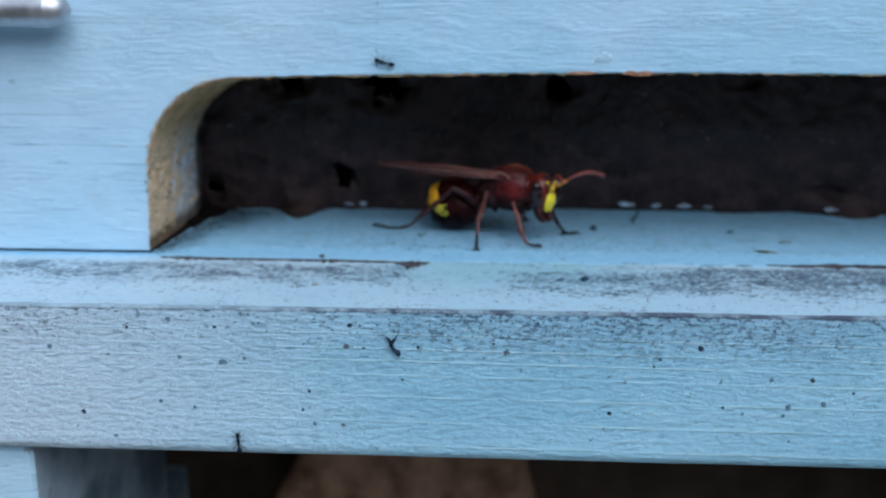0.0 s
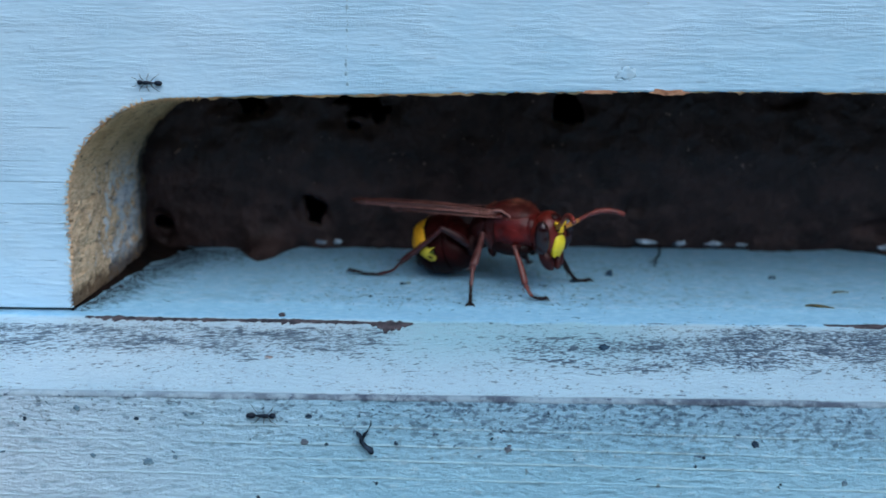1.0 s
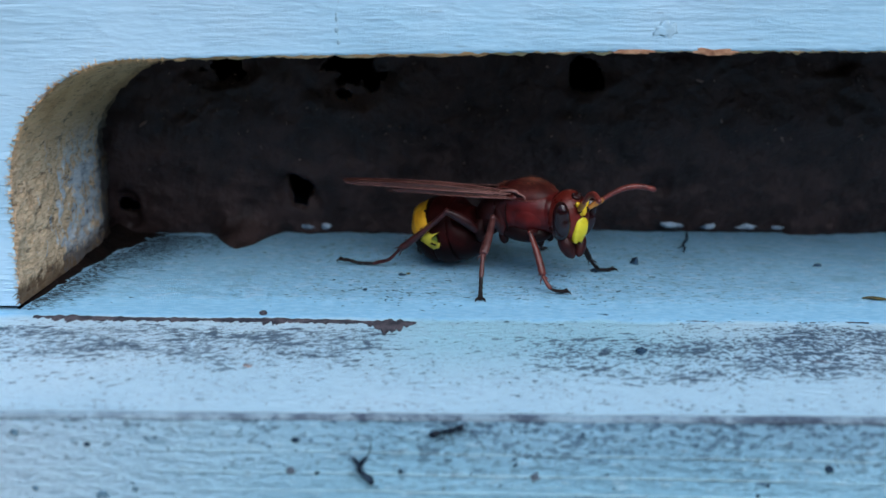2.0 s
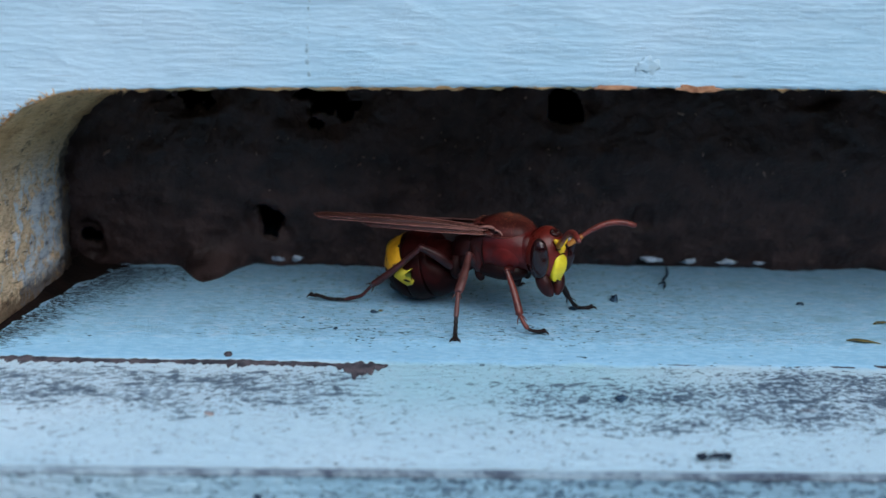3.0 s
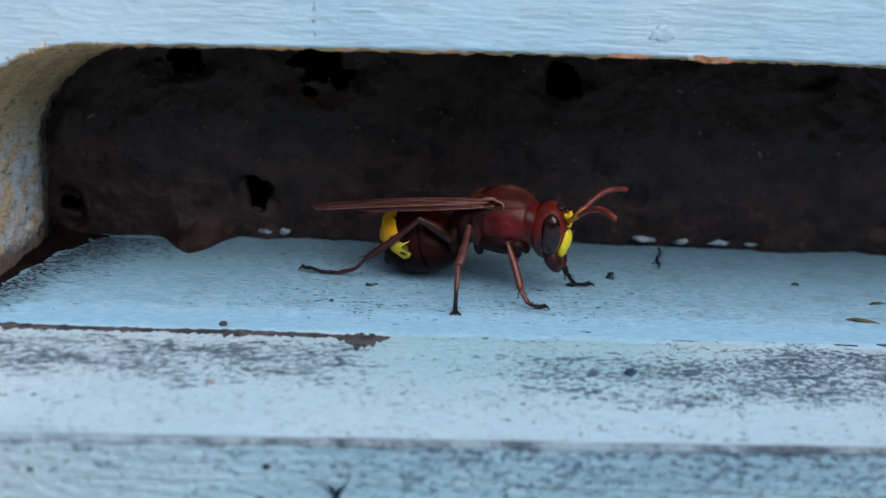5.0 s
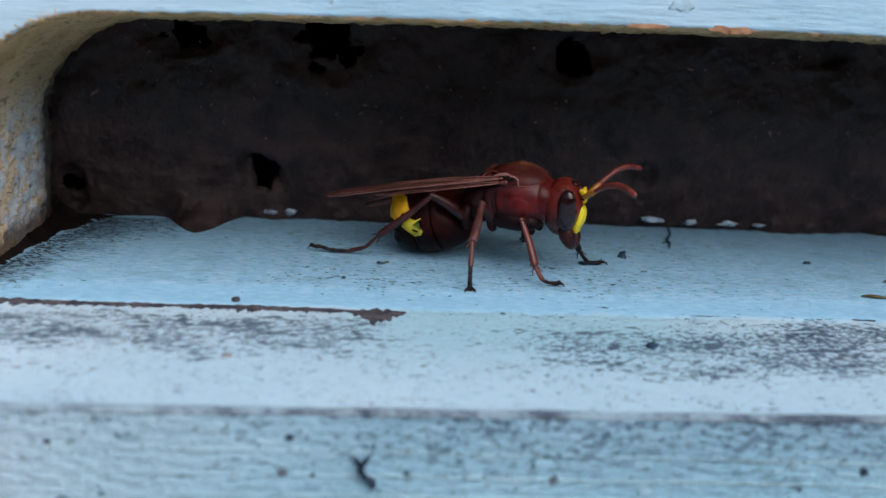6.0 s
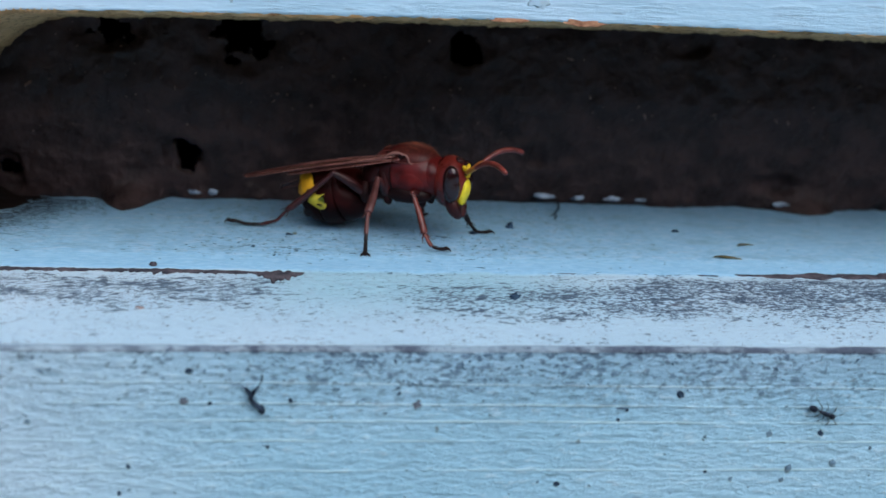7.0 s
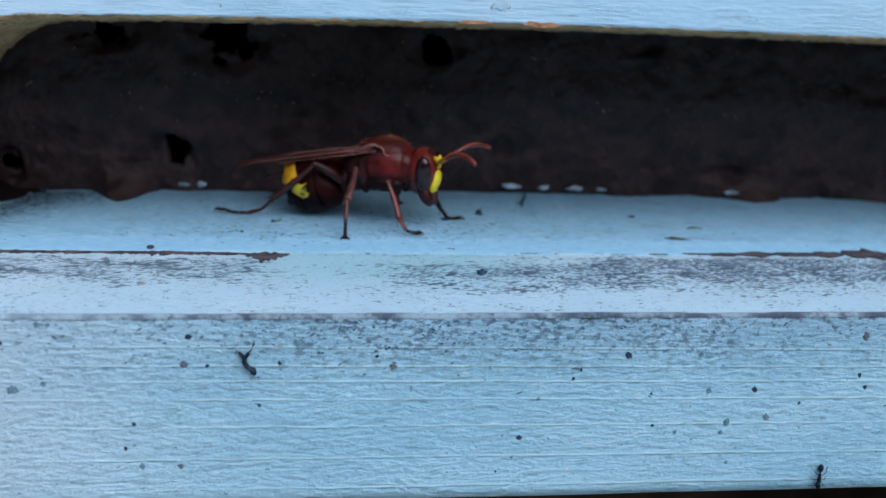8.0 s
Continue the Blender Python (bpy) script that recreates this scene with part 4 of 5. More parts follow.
def antenna_mesh():
    """Scape and jointed flagellum along +x, blunt at the end."""
    bm = tube([(0, 0, 0, 0.020, 0.020), (0.025, 0, 0.010, 0.027, 0.027), (0.10, 0, 0.040, 0.031, 0.031), (0.155, 0, 0.060, 0.029, 0.029), (0.172, 0, 0.066, 0.020, 0.020)], 4, 14)
    scape_faces = len(bm.faces)
    keys = []
    n = 23
    for k in range(n):
        t = k / (n - 1)
        x = 0.165 + 0.545 * t
        z = 0.062 + 0.125 * math.sin(math.pi * 0.62 * t) - 0.13 * t * t
        r = (0.023 + 0.010 * math.sin(math.pi * min(1, t * 1.1) * 0.75)) * (1.0 if k % 2 else 0.90)
        keys.append((x, 0, z, r, r))
    last = keys[-1]
    keys.append((0.722, 0, last[2] - 0.007, 0.022, 0.022))
    keys.append((0.731, 0, last[2] - 0.012, 0.010, 0.010))
    sweep(bm, keys, 2, 14)
    return bm, scape_faces


antennae = []
for s in (-1, 1):
    mesh, count = antenna_mesh()
    ob = head_part("antenna", mesh, SCAPE, "rusty red antenna on a yellowish scape")
    ob.data.materials.append(ANTRED)
    for k, f in enumerate(ob.data.polygons):
        f.material_index = 0 if k < count else 1
    antennae.append(ob)


# legs: coxa, femur, tibia with bristles, and a jointed foot each
def leg(name, coxa, knee, ankle, toes, dark=LEGDARK, shank=LEGRED, wide=1.0, seed=1):
    rnd = random.Random(seed)
    c, k, a = (Vector(body(p)) for p in (coxa, knee, ankle))
    toes = [Vector(body(p)) for p in toes]
    root = new(name)
    root.parent = hornet
    # coxa in dark chitin to imitate the shade under the body
    part("coxa", tube([(c.x - 0.01, c.y * 0.75, c.z + 0.14, 0.05, 0.05), (c.x - 0.005, c.y * 0.86, c.z + 0.07, 0.078, 0.066), (c.x, c.y, c.z - 0.01, 0.068, 0.056), (c.x + 0.01, c.y, c.z - 0.07, 0.042, 0.040), (c.x + 0.012, c.y, c.z - 0.095, 0.018, 0.018)], 4, 18), DARKCHIT, root)
    mid = c.lerp(k, 0.5) + Vector((0, 0, 0.025))
    part("femur", limb([c, c.lerp(k, 0.22) + Vector((0, 0, 0.012)), mid, c.lerp(k, 0.82) + Vector((0, 0, 0.012)), c.lerp(k, 0.97), k], [0.034 * wide, 0.052 * wide, 0.056 * wide, 0.044 * wide, 0.036 * wide, 0.020 * wide], 5, 14), FEMUR, root)
    part("knee", ball(tuple(k), (0.036 * wide, 0.036 * wide, 0.034 * wide), (0, 0, 0), 14, 10), shank, root)
    bow = (a - k).cross(Vector((0, 1, 0))).normalized() * 0.012
    part("tibia", limb([k, k.lerp(a, 0.10) + bow * 0.4, k.lerp(a, 0.45) + bow, k.lerp(a, 0.80) + bow * 0.6, k.lerp(a, 0.965), a], [0.026 * wide, 0.034 * wide, 0.043 * wide, 0.050 * wide, 0.046 * wide, 0.022 * wide], 5, 14, 0.82), shank, root)
    d = (a - k).normalized()
    across = d.cross(Vector((0, 1, 0))).normalized()
    for s in (-1, 1):
        base = a - d * 0.02
        part("spur", limb([base, base + d * 0.05 + across * (s * 0.035), base + d * 0.10 + across * (s * 0.055)], [0.009, 0.007, 0.002], 3, 6), shank, root)
    for n in range(8):
        p = k.lerp(a, rnd.uniform(0.35, 0.98)) + across * rnd.choice((-1, 1)) * 0.036 * wide + Vector((0, rnd.uniform(-0.02, 0.02), 0))
        q = p + d * 0.028 + across * rnd.choice((-1, 1)) * 0.020
        part("bristle", limb([p, p.lerp(q, 0.5), q], [0.0045, 0.0035, 0.001], 2, 5), shank, root)
    chain = [a] + toes
    lengths = [(q - p).length for p, q in zip(chain, chain[1:])]
    total, joints = sum(lengths), 5
    share = [0.0, 0.54, 0.68, 0.79, 0.89, 1.0]

    def along(t):
        run = t * total
        for p, q, l in zip(chain, chain[1:], lengths):
            if run <= l:
                return p.lerp(q, run / l)
            run -= l
        return chain[-1]
    for j in range(joints):
        p, q = along(share[j]), along(share[j + 1])
        m = along((share[j] + share[j + 1]) / 2)
        r = (0.025, 0.022, 0.022, 0.023, 0.026)[j]
        flare = 1.10
        part("tarsus_joint", limb([p, p.lerp(m, 0.4), m, m.lerp(q, 0.7), q], [r * 0.80, r * 0.86, r * 0.94, r * flare, r * 0.85], 3, 12, 0.85), shank if j < 1 and shank is not dark else dark, root)
        if j:
            e = (q - p).normalized()
            w = e.cross(Vector((0, 0.6, 0.8)))
            w = w.normalized() if w.length > 0.1 else Vector((1, 0, 0))
            for s in (-1, 1):
                base = m.lerp(q, 0.7)
                tip = base + e * 0.035 + w * (s * 0.040)
                tip.z = max(tip.z, 0.004)
                part("bristle", limb([base, base.lerp(tip, 0.5), tip], [0.006, 0.004, 0.001], 2, 5), dark, root)
    e, d = along(1.0), (along(1.0) - along(0.9)).normalized()
    side = d.cross(Vector((0, 0, 1)))
    side = side.normalized() if side.length > 0.1 else Vector((0, 1, 0))
    for s in (-1, 1):
        tip = e + d * 0.075 + side * (s * 0.052)
        tip.z = max(tip.z - 0.02, 0.008)
        part("claw", limb([e, e + d * 0.045 + side * (s * 0.040) + Vector((0, 0, 0.014)), tip], [0.015, 0.012, 0.003], 4, 7), dark, root)
    part("foot_pad", ball(tuple(e + d * 0.02), (0.024, 0.024, 0.014), (0, 0, 0), 12, 8), dark, root)
    return root


leg("front_leg", (1.00, 1.08, 0.50), (0.87, 0.90, 0.600), (1.005, 0.685, 0.185), [(1.075, 0.64, 0.060), (1.15, 0.635, 0.035), (1.22, 0.645, 0.028)], shank=LEGRUST, wide=0.84, seed=1)
leg("middle_leg", (0.62, 1.18, 0.50), (0.485, 1.07, 0.715), (0.372, 0.72, 0.405), [(0.350, 0.56, 0.20), (0.342, 0.47, 0.055), (0.340, 0.42, 0.03)], shank=LEGPALE, wide=0.98, seed=2)
leg("hind_leg", (0.36, 1.24, 0.50), (-0.01, 1.15, 0.760), (-0.52, 1.46, 0.250), [(-0.66, 1.53, 0.095), (-0.78, 1.59, 0.035), (-1.02, 1.62, 0.035), (-1.13, 1.64, 0.065), (-1.18, 1.645, 0.06)], shank=LEGRED, wide=0.98, seed=3)
leg("front_leg", (1.12, 1.28, 0.50), (1.36, 1.26, 0.56), (1.60, 1.36, 0.17), [(1.70, 1.41, 0.045), (1.78, 1.44, 0.03), (1.85, 1.46, 0.028)], shank=LEGDARK, wide=0.78, seed=4)
leg("middle_leg", (0.74, 1.42, 0.48), (0.98, 1.78, 0.62), (1.10, 2.02, 0.26), [(1.14, 2.16, 0.06), (1.17, 2.30, 0.03)], seed=5)
leg("hind_leg", (0.46, 1.60, 0.46), (0.30, 1.98, 0.60), (0.12, 2.20, 0.20), [(0.06, 2.28, 0.05), (-0.02, 2.40, 0.03)], seed=6)


# wings, folded lengthwise
def blade(t, width):
    """Half-open breadth of a folded wing along its length: narrow root, blunt rounded end."""
    grow = 0.30 + 0.70 * math.sin(min(1.0, t * 1.7) * math.pi / 2)
    ending = math.sqrt(max(0.0, 1 - max(0.0, (t - 0.90) / 0.10) ** 2))
    return width * grow * (1 - 0.22 * max(0.0, t - 0.45) / 0.55) * (0.10 + 0.90 * ending)


def wing_surface(t, u, length, width, lift):
    w = blade(t, width)
    wave = 0.008 * math.sin(u * 7 + 5 * t) * min(1, 4 * t) + 0.012 * math.sin(2.6 * t + u) * t
    return (-length * t, 0.5 * w * u, -0.16 * w * u * u + lift * math.sin(math.pi * t) + wave)


def wing_mesh(length, width, lift):
    bm = bmesh.new()
    cols, rows = 9, 56
    top, low = [], []
    for i in range(rows):
        t = i / (rows - 1)
        for layer, off in ((top, 0.003), (low, -0.003)):
            row = []
            for k in range(cols):
                x, y, z = wing_surface(t, k / (cols - 1) * 2 - 1, length, width, lift)
                row.append(bm.verts.new((x, y, z + off)))
            layer.append(row)
    for i in range(rows - 1):
        for k in range(cols - 1):
            bm.faces.new((top[i][k], top[i][k + 1], top[i + 1][k + 1], top[i + 1][k]))
            bm.faces.new((low[i][k], low[i + 1][k], low[i + 1][k + 1], low[i][k + 1]))
        for k in (0, cols - 1):
            bm.faces.new((top[i][k], top[i + 1][k], low[i + 1][k], low[i][k]))
    for i in (0, rows - 1):
        for k in range(cols - 1):
            bm.faces.new((top[i][k], low[i][k], low[i][k + 1], top[i][k + 1]))
    return bm


def wing_vein_mesh(length, width, lift, u, start, reach, thick, drift=0.0):
    keys = []
    for i in range(16):
        t = start + (reach - start) * i / 15
        x, y, z = wing_surface(t, u + drift * i / 15, length, width, lift)
        r = thick * (1 - 0.55 * i / 15)
        keys.append((x, y, z + 0.002, r, r))
    return tube(keys, 2, 8)


wings = []
for s in (-1, 1):
    fore = new("wing")
    fore.parent = hornet
    tagged(fore, "smoky brown wing folded lengthwise")
    part("forewing", wing_mesh(1.90, 0.145, 0.03), WING, fore)
    hind = part("hind_wing", wing_mesh(1.34, 0.115, 0.015), WING, fore)
    hind.location = (0, s * 0.00035, -0.00035)
    for u, start, reach, thick, drift in ((-0.97, 0.02, 0.97, 0.0055, 0.0), (-0.70, 0.03, 0.90, 0.0035, 0.1), (-0.25, 0.05, 0.70, 0.003, 0.25), (0.35, 0.05, 0.62, 0.003, 0.3), (0.97, 0.02, 0.97, 0.004, 0.0)):
        part("vein", wing_vein_mesh(1.90, 0.145, 0.03, u, start, reach, thick, drift), VEIN, fore)
    for u, reach in ((-0.96, 0.95), (0.0, 0.8), (0.96, 0.97)):
        part("vein", wing_vein_mesh(1.34, 0.115, 0.015, u, 0.04, reach, 0.0035), VEIN, fore).location = hind.location
    part("wing_root", tube([(0.03, 0, -0.01, 0.010, 0.010), (0.10, s * 0.02, 0.005, 0.010, 0.010), (0.145, s * 0.03, -0.03, 0.009, 0.009), (0.140, s * 0.03, -0.085, 0.009, 0.009), (0.165, s * 0.03, -0.125, 0.008, 0.008), (0.185, s * 0.02, -0.135, 0.004, 0.004)], 5, 10), VEIN, fore, "pale brown wing hinge")
    part("wing_root", tube([(-0.12, 0.0, 0.005, 0.012, 0.012), (-0.02, 0.0, 0.03, 0.017, 0.017), (0.05, 0.0, 0.022, 0.015, 0.015), (0.08, 0, -0.02, 0.008, 0.008)], 5, 10), VEIN, fore, "pale brown wing hinge")
    part("wing_root", ball((0.065, s * 0.012, -0.02), (0.045, 0.02, 0.032), (0, 20, 0), 16, 10), DARKCHIT, fore)
    wings.append(fore)


# short rusty hair on thorax and head
def hair(name, host, patches, count, length, seed):
    rnd = random.Random(seed)
    verts, faces = [], []
    for centre, radii in patches:
        for _ in range(count):
            a, b = rnd.uniform(0, 2 * math.pi), rnd.uniform(0.0, 0.5 * math.pi)
            d = Vector((math.sin(b) * math.cos(a), math.sin(b) * math.sin(a), math.cos(b)))
            p = Vector(centre) + Vector((d.x * radii[0], d.y * radii[1], d.z * radii[2]))
            d = (d + Vector((rnd.uniform(-0.8, 0.2), rnd.uniform(-0.4, 0.4), rnd.uniform(-0.3, 0.3)))).normalized()
            w = d.cross(Vector((rnd.random(), rnd.random(), rnd.random()))).normalized() * 0.0008
            tip = p + d * length * rnd.uniform(0.4, 1.0)
            q = d.cross(w).normalized() * 0.0008
            start = len(verts)
            verts += [v * CM for v in (p + w, p - w * 0.5 + q, p - w * 0.5 - q, tip)]
            faces += [(start, start + 1, start + 3), (start + 1, start + 2, start + 3), (start + 2, start, start + 3)]
    ob = link_mesh(name, verts, faces, FUZZ)
    ob.parent = host
    return tagged(ob, "short rusty hair", kind="stuff")


hair("hair", hornet, [((0.14, 0, 0.92), (0.29, 0.265, 0.182))], 1900, 0.046, 5)
hair("hair", hornet, [((-0.155, 0, 0.955), (0.085, 0.20, 0.088))], 260, 0.034, 7)
hair("hair", head, [((0.14, 0, 0.02), (0.18, 0.23, 0.275))], 420, 0.032, 6)


# ---- ants ----
def build_ant():
    ant = thing("ant", Matrix(), "tiny black ant walking over the blue painted wood", "ant", "ants on the hive")
    part("ant_head", ball((0.098, 0, 0.036), (0.032, 0.028, 0.024), (0, 10, 0), 14, 10), ANTBLACK, ant)
    part("ant_thorax", tube([(0.07, 0, 0.038, 0.008, 0.008), (0.045, 0, 0.042, 0.021, 0.020), (0.0, 0, 0.040, 0.017, 0.018), (-0.035, 0, 0.036, 0.012, 0.013), (-0.055, 0, 0.034, 0.006, 0.006)], 4, 12), ANTBLACK, ant)
    part("ant_abdomen", ball((-0.098, 0, 0.036), (0.046, 0.029, 0.027), (0, 6, 0), 16, 12), ANTBLACK, ant)
    for s in (-1, 1):
        for x0, x1, x2 in ((0.05, 0.085, 0.12), (0.02, 0.02, 0.01), (-0.015, -0.05, -0.105)):
            part("ant_leg", limb([(x0, s * 0.012, 0.03), (x1, s * 0.05, 0.05), ((x1 + x2) / 2, s * 0.075, 0.02), (x2, s * 0.095, 0.003)], [0.0035, 0.0035, 0.0025, 0.002], 3, 6), ANTBLACK, ant)
        part("ant_antenna", limb([(0.12, s * 0.012, 0.04), (0.145, s * 0.04, 0.055), (0.185, s * 0.05, 0.03)], [0.0025, 0.0025, 0.0025], 3, 6), ANTBLACK, ant)
    return ant


ants = [build_ant()]
for k in range(3):
    ants.append(copy_thing(ants[0], pose(0, 0, 0)))


# ---- small things on the wood ----
def chip_mesh(r, seed, flat=0.5):
    return ball((0, 0, 0), (r * 0.85, r * 0.65, r * flat), (0, 0, seed * 40.0), 24, 16, 0.95, seed)


def speck(x, y, z, r, mat, name, label, category, turn=(0, 0, 0), flat=0.5, group=""):
    ob = part(name, chip_mesh(r, x * 3.1 + z, flat), mat, None)
    ob.matrix_world = pose(x * CM, y * CM, z * CM, *turn)
    return tagged(ob, label, category, group)


DARK_SPOTS = [(2.92, -0.42, 0.055), (2.39, -0.65, 0.026), (2.46, -0.56, 0.026), (3.18, -0.83, 0.045), (4.25, -0.79, 0.045), (4.74, -0.94, 0.03), (5.35, -0.65, 0.034), (5.43, -0.78, 0.034),
              (3.23, -1.15, 0.03), (4.78, -1.21, 0.032), (1.90, -1.25, 0.042), (1.69, -1.60, 0.02), (-1.17, -0.20, 0.042), (-2.75, -0.25, 0.035), (-0.37, -0.46, 0.032), (0.51, -0.40, 0.026),
              (-0.55, -0.87, 0.024), (-1.66, -1.03, 0.032), (-1.74, -1.27, 0.03), (-1.71, -0.44, 0.018), (-1.01, -0.48, 0.024), (-4.37, -1.34, 0.045), (-3.78, -0.27, 0.03)]
GREY_SPOTS = [(3.77, -0.79, 0.042), (3.47, -1.23, 0.03), (3.95, -1.24, 0.028), (4.05, -1.57, 0.022), (3.65, -0.41, 0.035), (-0.22, -0.26, 0.035), (-1.60, -1.45, 0.035), (-2.67, -0.68, 0.055), (-2.41, -0.63, 0.03),
              (-0.03, -1.0, 0.024), (0.40, -0.58, 0.022), (4.0, -1.13, 0.045), (4.41, -1.09, 0.05), (-3.03, -1.26, 0.028), (-3.43, -1.19, 0.03), (-4.01, -1.65, 0.03), (-4.71, -0.52, 0.04), (-3.18, -0.63, 0.032), (-3.29, -0.16, 0.04)]
BROWN_SPOTS = [(5.35, -0.24, 0.05), (0.66, -0.50, 0.05), (-1.26, -1.46, 0.032), (-1.21, -0.46, 0.045)]
for x, z, size in DARK_SPOTS:
    speck(x, FRONT - 0.003, z, size * 0.72, SPECKS, "dirt_speck", "dark dried dropping on the blue board", "speck", (90, 0, 0), 0.12, "specks on the board")
for x, z, size in GREY_SPOTS:
    speck(x, FRONT - 0.001, z, size * 0.9, GREYSPECK, "dirt_speck", "grey dried dropping on the blue board", "speck", (90, 0, 0), 0.14, "specks on the board")
for x, z, size in BROWN_SPOTS:
    speck(x, FRONT - 0.001, z, size * 0.9, BROWNSPECK, "dirt_speck", "brownish dried dropping on the blue board", "speck", (90, 0, 0), 0.14, "specks on the board")


def squiggle():
    f = FRONT
    bm = limb([(-0.73, f, -0.345), (-0.705, f - 0.010, -0.375), (-0.685, f - 0.012, -0.41), (-0.685, f - 0.012, -0.445), (-0.645, f - 0.012, -0.49), (-0.60, f - 0.008, -0.535), (-0.58, f, -0.55)],
              [0.012, 0.040, 0.046, 0.034, 0.038, 0.044, 0.014], 4, 9, 0.5)
    sweep(bm, [(-0.60, f + 0.004, -0.235, 0.003, 0.005), (-0.605, f - 0.001, -0.29, 0.007, 0.005), (-0.63, f, -0.345, 0.009, 0.007)], 4, 8)
    sweep(bm, [(-0.63, f, -0.335, 0.008, 0.008), (-0.655, f - 0.008, -0.375, 0.024, 0.016), (-0.68, f, -0.41, 0.014, 0.012)], 4, 8)
    for v in bm.verts:
        v.co.x += 0.014 * rough_at(v.co.x, 3, v.co.z, 26)
        v.co.z += 0.014 * rough_at(v.co.z, 5, v.co.x, 26)
    tagged(part("dirt_smear", bm, BLACKDROP, None), "black dried smear on the front of the board", "smear")


squiggle()


def scatter(name, mat, count, place, sizes, seed, label, long=1.0, flat=0.25):
    """Many small irregular crumbs in one mesh."""
    rnd = random.Random(seed)
    seg, rings = 7, 4
    verts, faces = [], []
    for _ in range(count):
        p, turn = place(rnd)
        r = rnd.uniform(*sizes) * rnd.uniform(0.4, 1.0)
        m = pose(*p, *turn) @ Matrix.Diagonal((r * long * rnd.uniform(0.7, 1.9), r * 0.8 / long ** 0.5, r * flat / long ** 0.5, 1))
        off, start = Vector((rnd.random() * 50, rnd.random() * 50, 0)), len(verts)
        for i in range(rings + 1):
            b = math.pi * i / rings
            for k in range(seg):
                a = 2 * math.pi * k / seg
                v = Vector((math.sin(b) * math.cos(a), math.sin(b) * math.sin(a), math.cos(b)))
                verts.append((m @ (v * (1 + 0.9 * noise.noise(v * 1.7 + off)))) * CM)
        for i in range(rings):
            for k in range(seg):
                q = (k + 1) % seg
                faces.append((start + i * seg + k, start + (i + 1) * seg + k, start + (i + 1) * seg + q, start + i * seg + q))
    return tagged(link_mesh(name, verts, faces, mat), label, "dirt", kind="stuff")


def on_face(rnd):
    z = -1.75 * rnd.random() ** 2.0
    return (rnd.uniform(-5.6, 6.4), FRONT - 0.001, z - 0.03), (90, rnd.uniform(-50, 50), 0)


def under_edge(rnd):
    return (rnd.choice((rnd.uniform(-2.5, 7.0), rnd.gauss(0.9, 1.0))), FRONT - 0.001, -0.05 - abs(rnd.gauss(0, 0.20))), (90, rnd.uniform(-60, 60), 0)


def on_strip(rnd):
    return (rnd.uniform(-5.5, 7.0), -0.25 - 2.0 * rnd.random(), -0.014), (0, 0, rnd.uniform(-30, 30))


def on_sill(rnd):
    return (rnd.uniform(-3.9, 8.0), 0.05 + 2.6 * rnd.random() ** 1.3, 0.002), (0, 0, rnd.uniform(-40, 40))


def beside(rnd):
    return (rnd.gauss(-0.6, 0.45), 0.75 + rnd.gauss(0, 0.3), 0.002), (0, 0, rnd.uniform(-40, 40))


def on_curtain(rnd):
    x, z = rnd.uniform(-3.7, 9.5), rnd.uniform(0.9, 2.3)
    if abs(x - 1.66) < 0.45 and z > 1.7:
        z -= 0.7
    y = 2.95 + 0.35 * min(1.0, max(0.0, (x + 4.0) / 5.0)) - 0.62 * min(1.0, z / 1.5) ** 0.8
    return (x, y - 0.01, z), (90, rnd.uniform(-80, 80), 0)


def in_corner(rnd):
    y = 2.8 * rnd.random() ** 0.8
    return (-4.15 + 0.17 * y + 0.10 * max(0, y - 1.4) ** 2 + abs(rnd.gauss(0, 0.07 + 0.08 * y)) - 0.04 - 0.05 * y, y, 0.004), (0, 0, rnd.uniform(-35, 35))


def round_corner(rnd):
    (x, y, z), turn = in_corner(rnd)
    return (x + abs(rnd.gauss(0.05, 0.12 + 0.12 * y)), y, z), turn


def back_corner(rnd):
    y = 2.85 - 1.1 * rnd.random() ** 1.5
    return (-4.0 + 0.35 * (y - 1.6) + abs(rnd.gauss(0, 0.30 + 0.25 * (y - 1.7))), y, 0.004), (0, 0, rnd.uniform(-25, 25))


def near_feet(rnd):
    return (rnd.gauss(1.45, 0.5), 0.75 + rnd.gauss(0, 0.45), 0.002), (0, 0, rnd.uniform(-40, 40))


# flake colours that lay the corner's shade on the sill among sooty streaks
GREYSHADE = plain("blue_grey_soot_shade", (0.11, 0.20, 0.28), (0.20, 0.36, 0.48), 700, 0.8, 0.1, 0)
SOOTSHADE = plain("blue_black_soot_shade", (0.020, 0.028, 0.036), (0.06, 0.085, 0.105), 700, 0.8, 0.1, 0)
DUSK = plain("dark_sill_shade", (0.045, 0.075, 0.105), (0.11, 0.18, 0.25), 700, 0.8, 0.1, 0)
DUSTY = plain("dusty_resin", (0.05, 0.032, 0.030), (0.20, 0.13, 0.115), 500, 0.7, 0.3, 0)
BLUEDIRT = plain("bluish_dirt", (0.045, 0.090, 0.15), (0.14, 0.25, 0.37), 700, 0.8, 0.1, 0)
scatter("dirt_specks", BLUEDIRT, 260, on_face, (0.005, 0.014), 11, "fine dark specks on the front of the board", 1.3, 0.07)
scatter("dirt_specks", BLUEDIRT, 300, under_edge, (0.006, 0.017), 16, "bluish dark dirt under the board's edge", 1.3, 0.07)
scatter("dirt_specks", SPECKS, 420, on_strip, (0.004, 0.014), 12, "fine dark specks on the worn edge", 1.4)
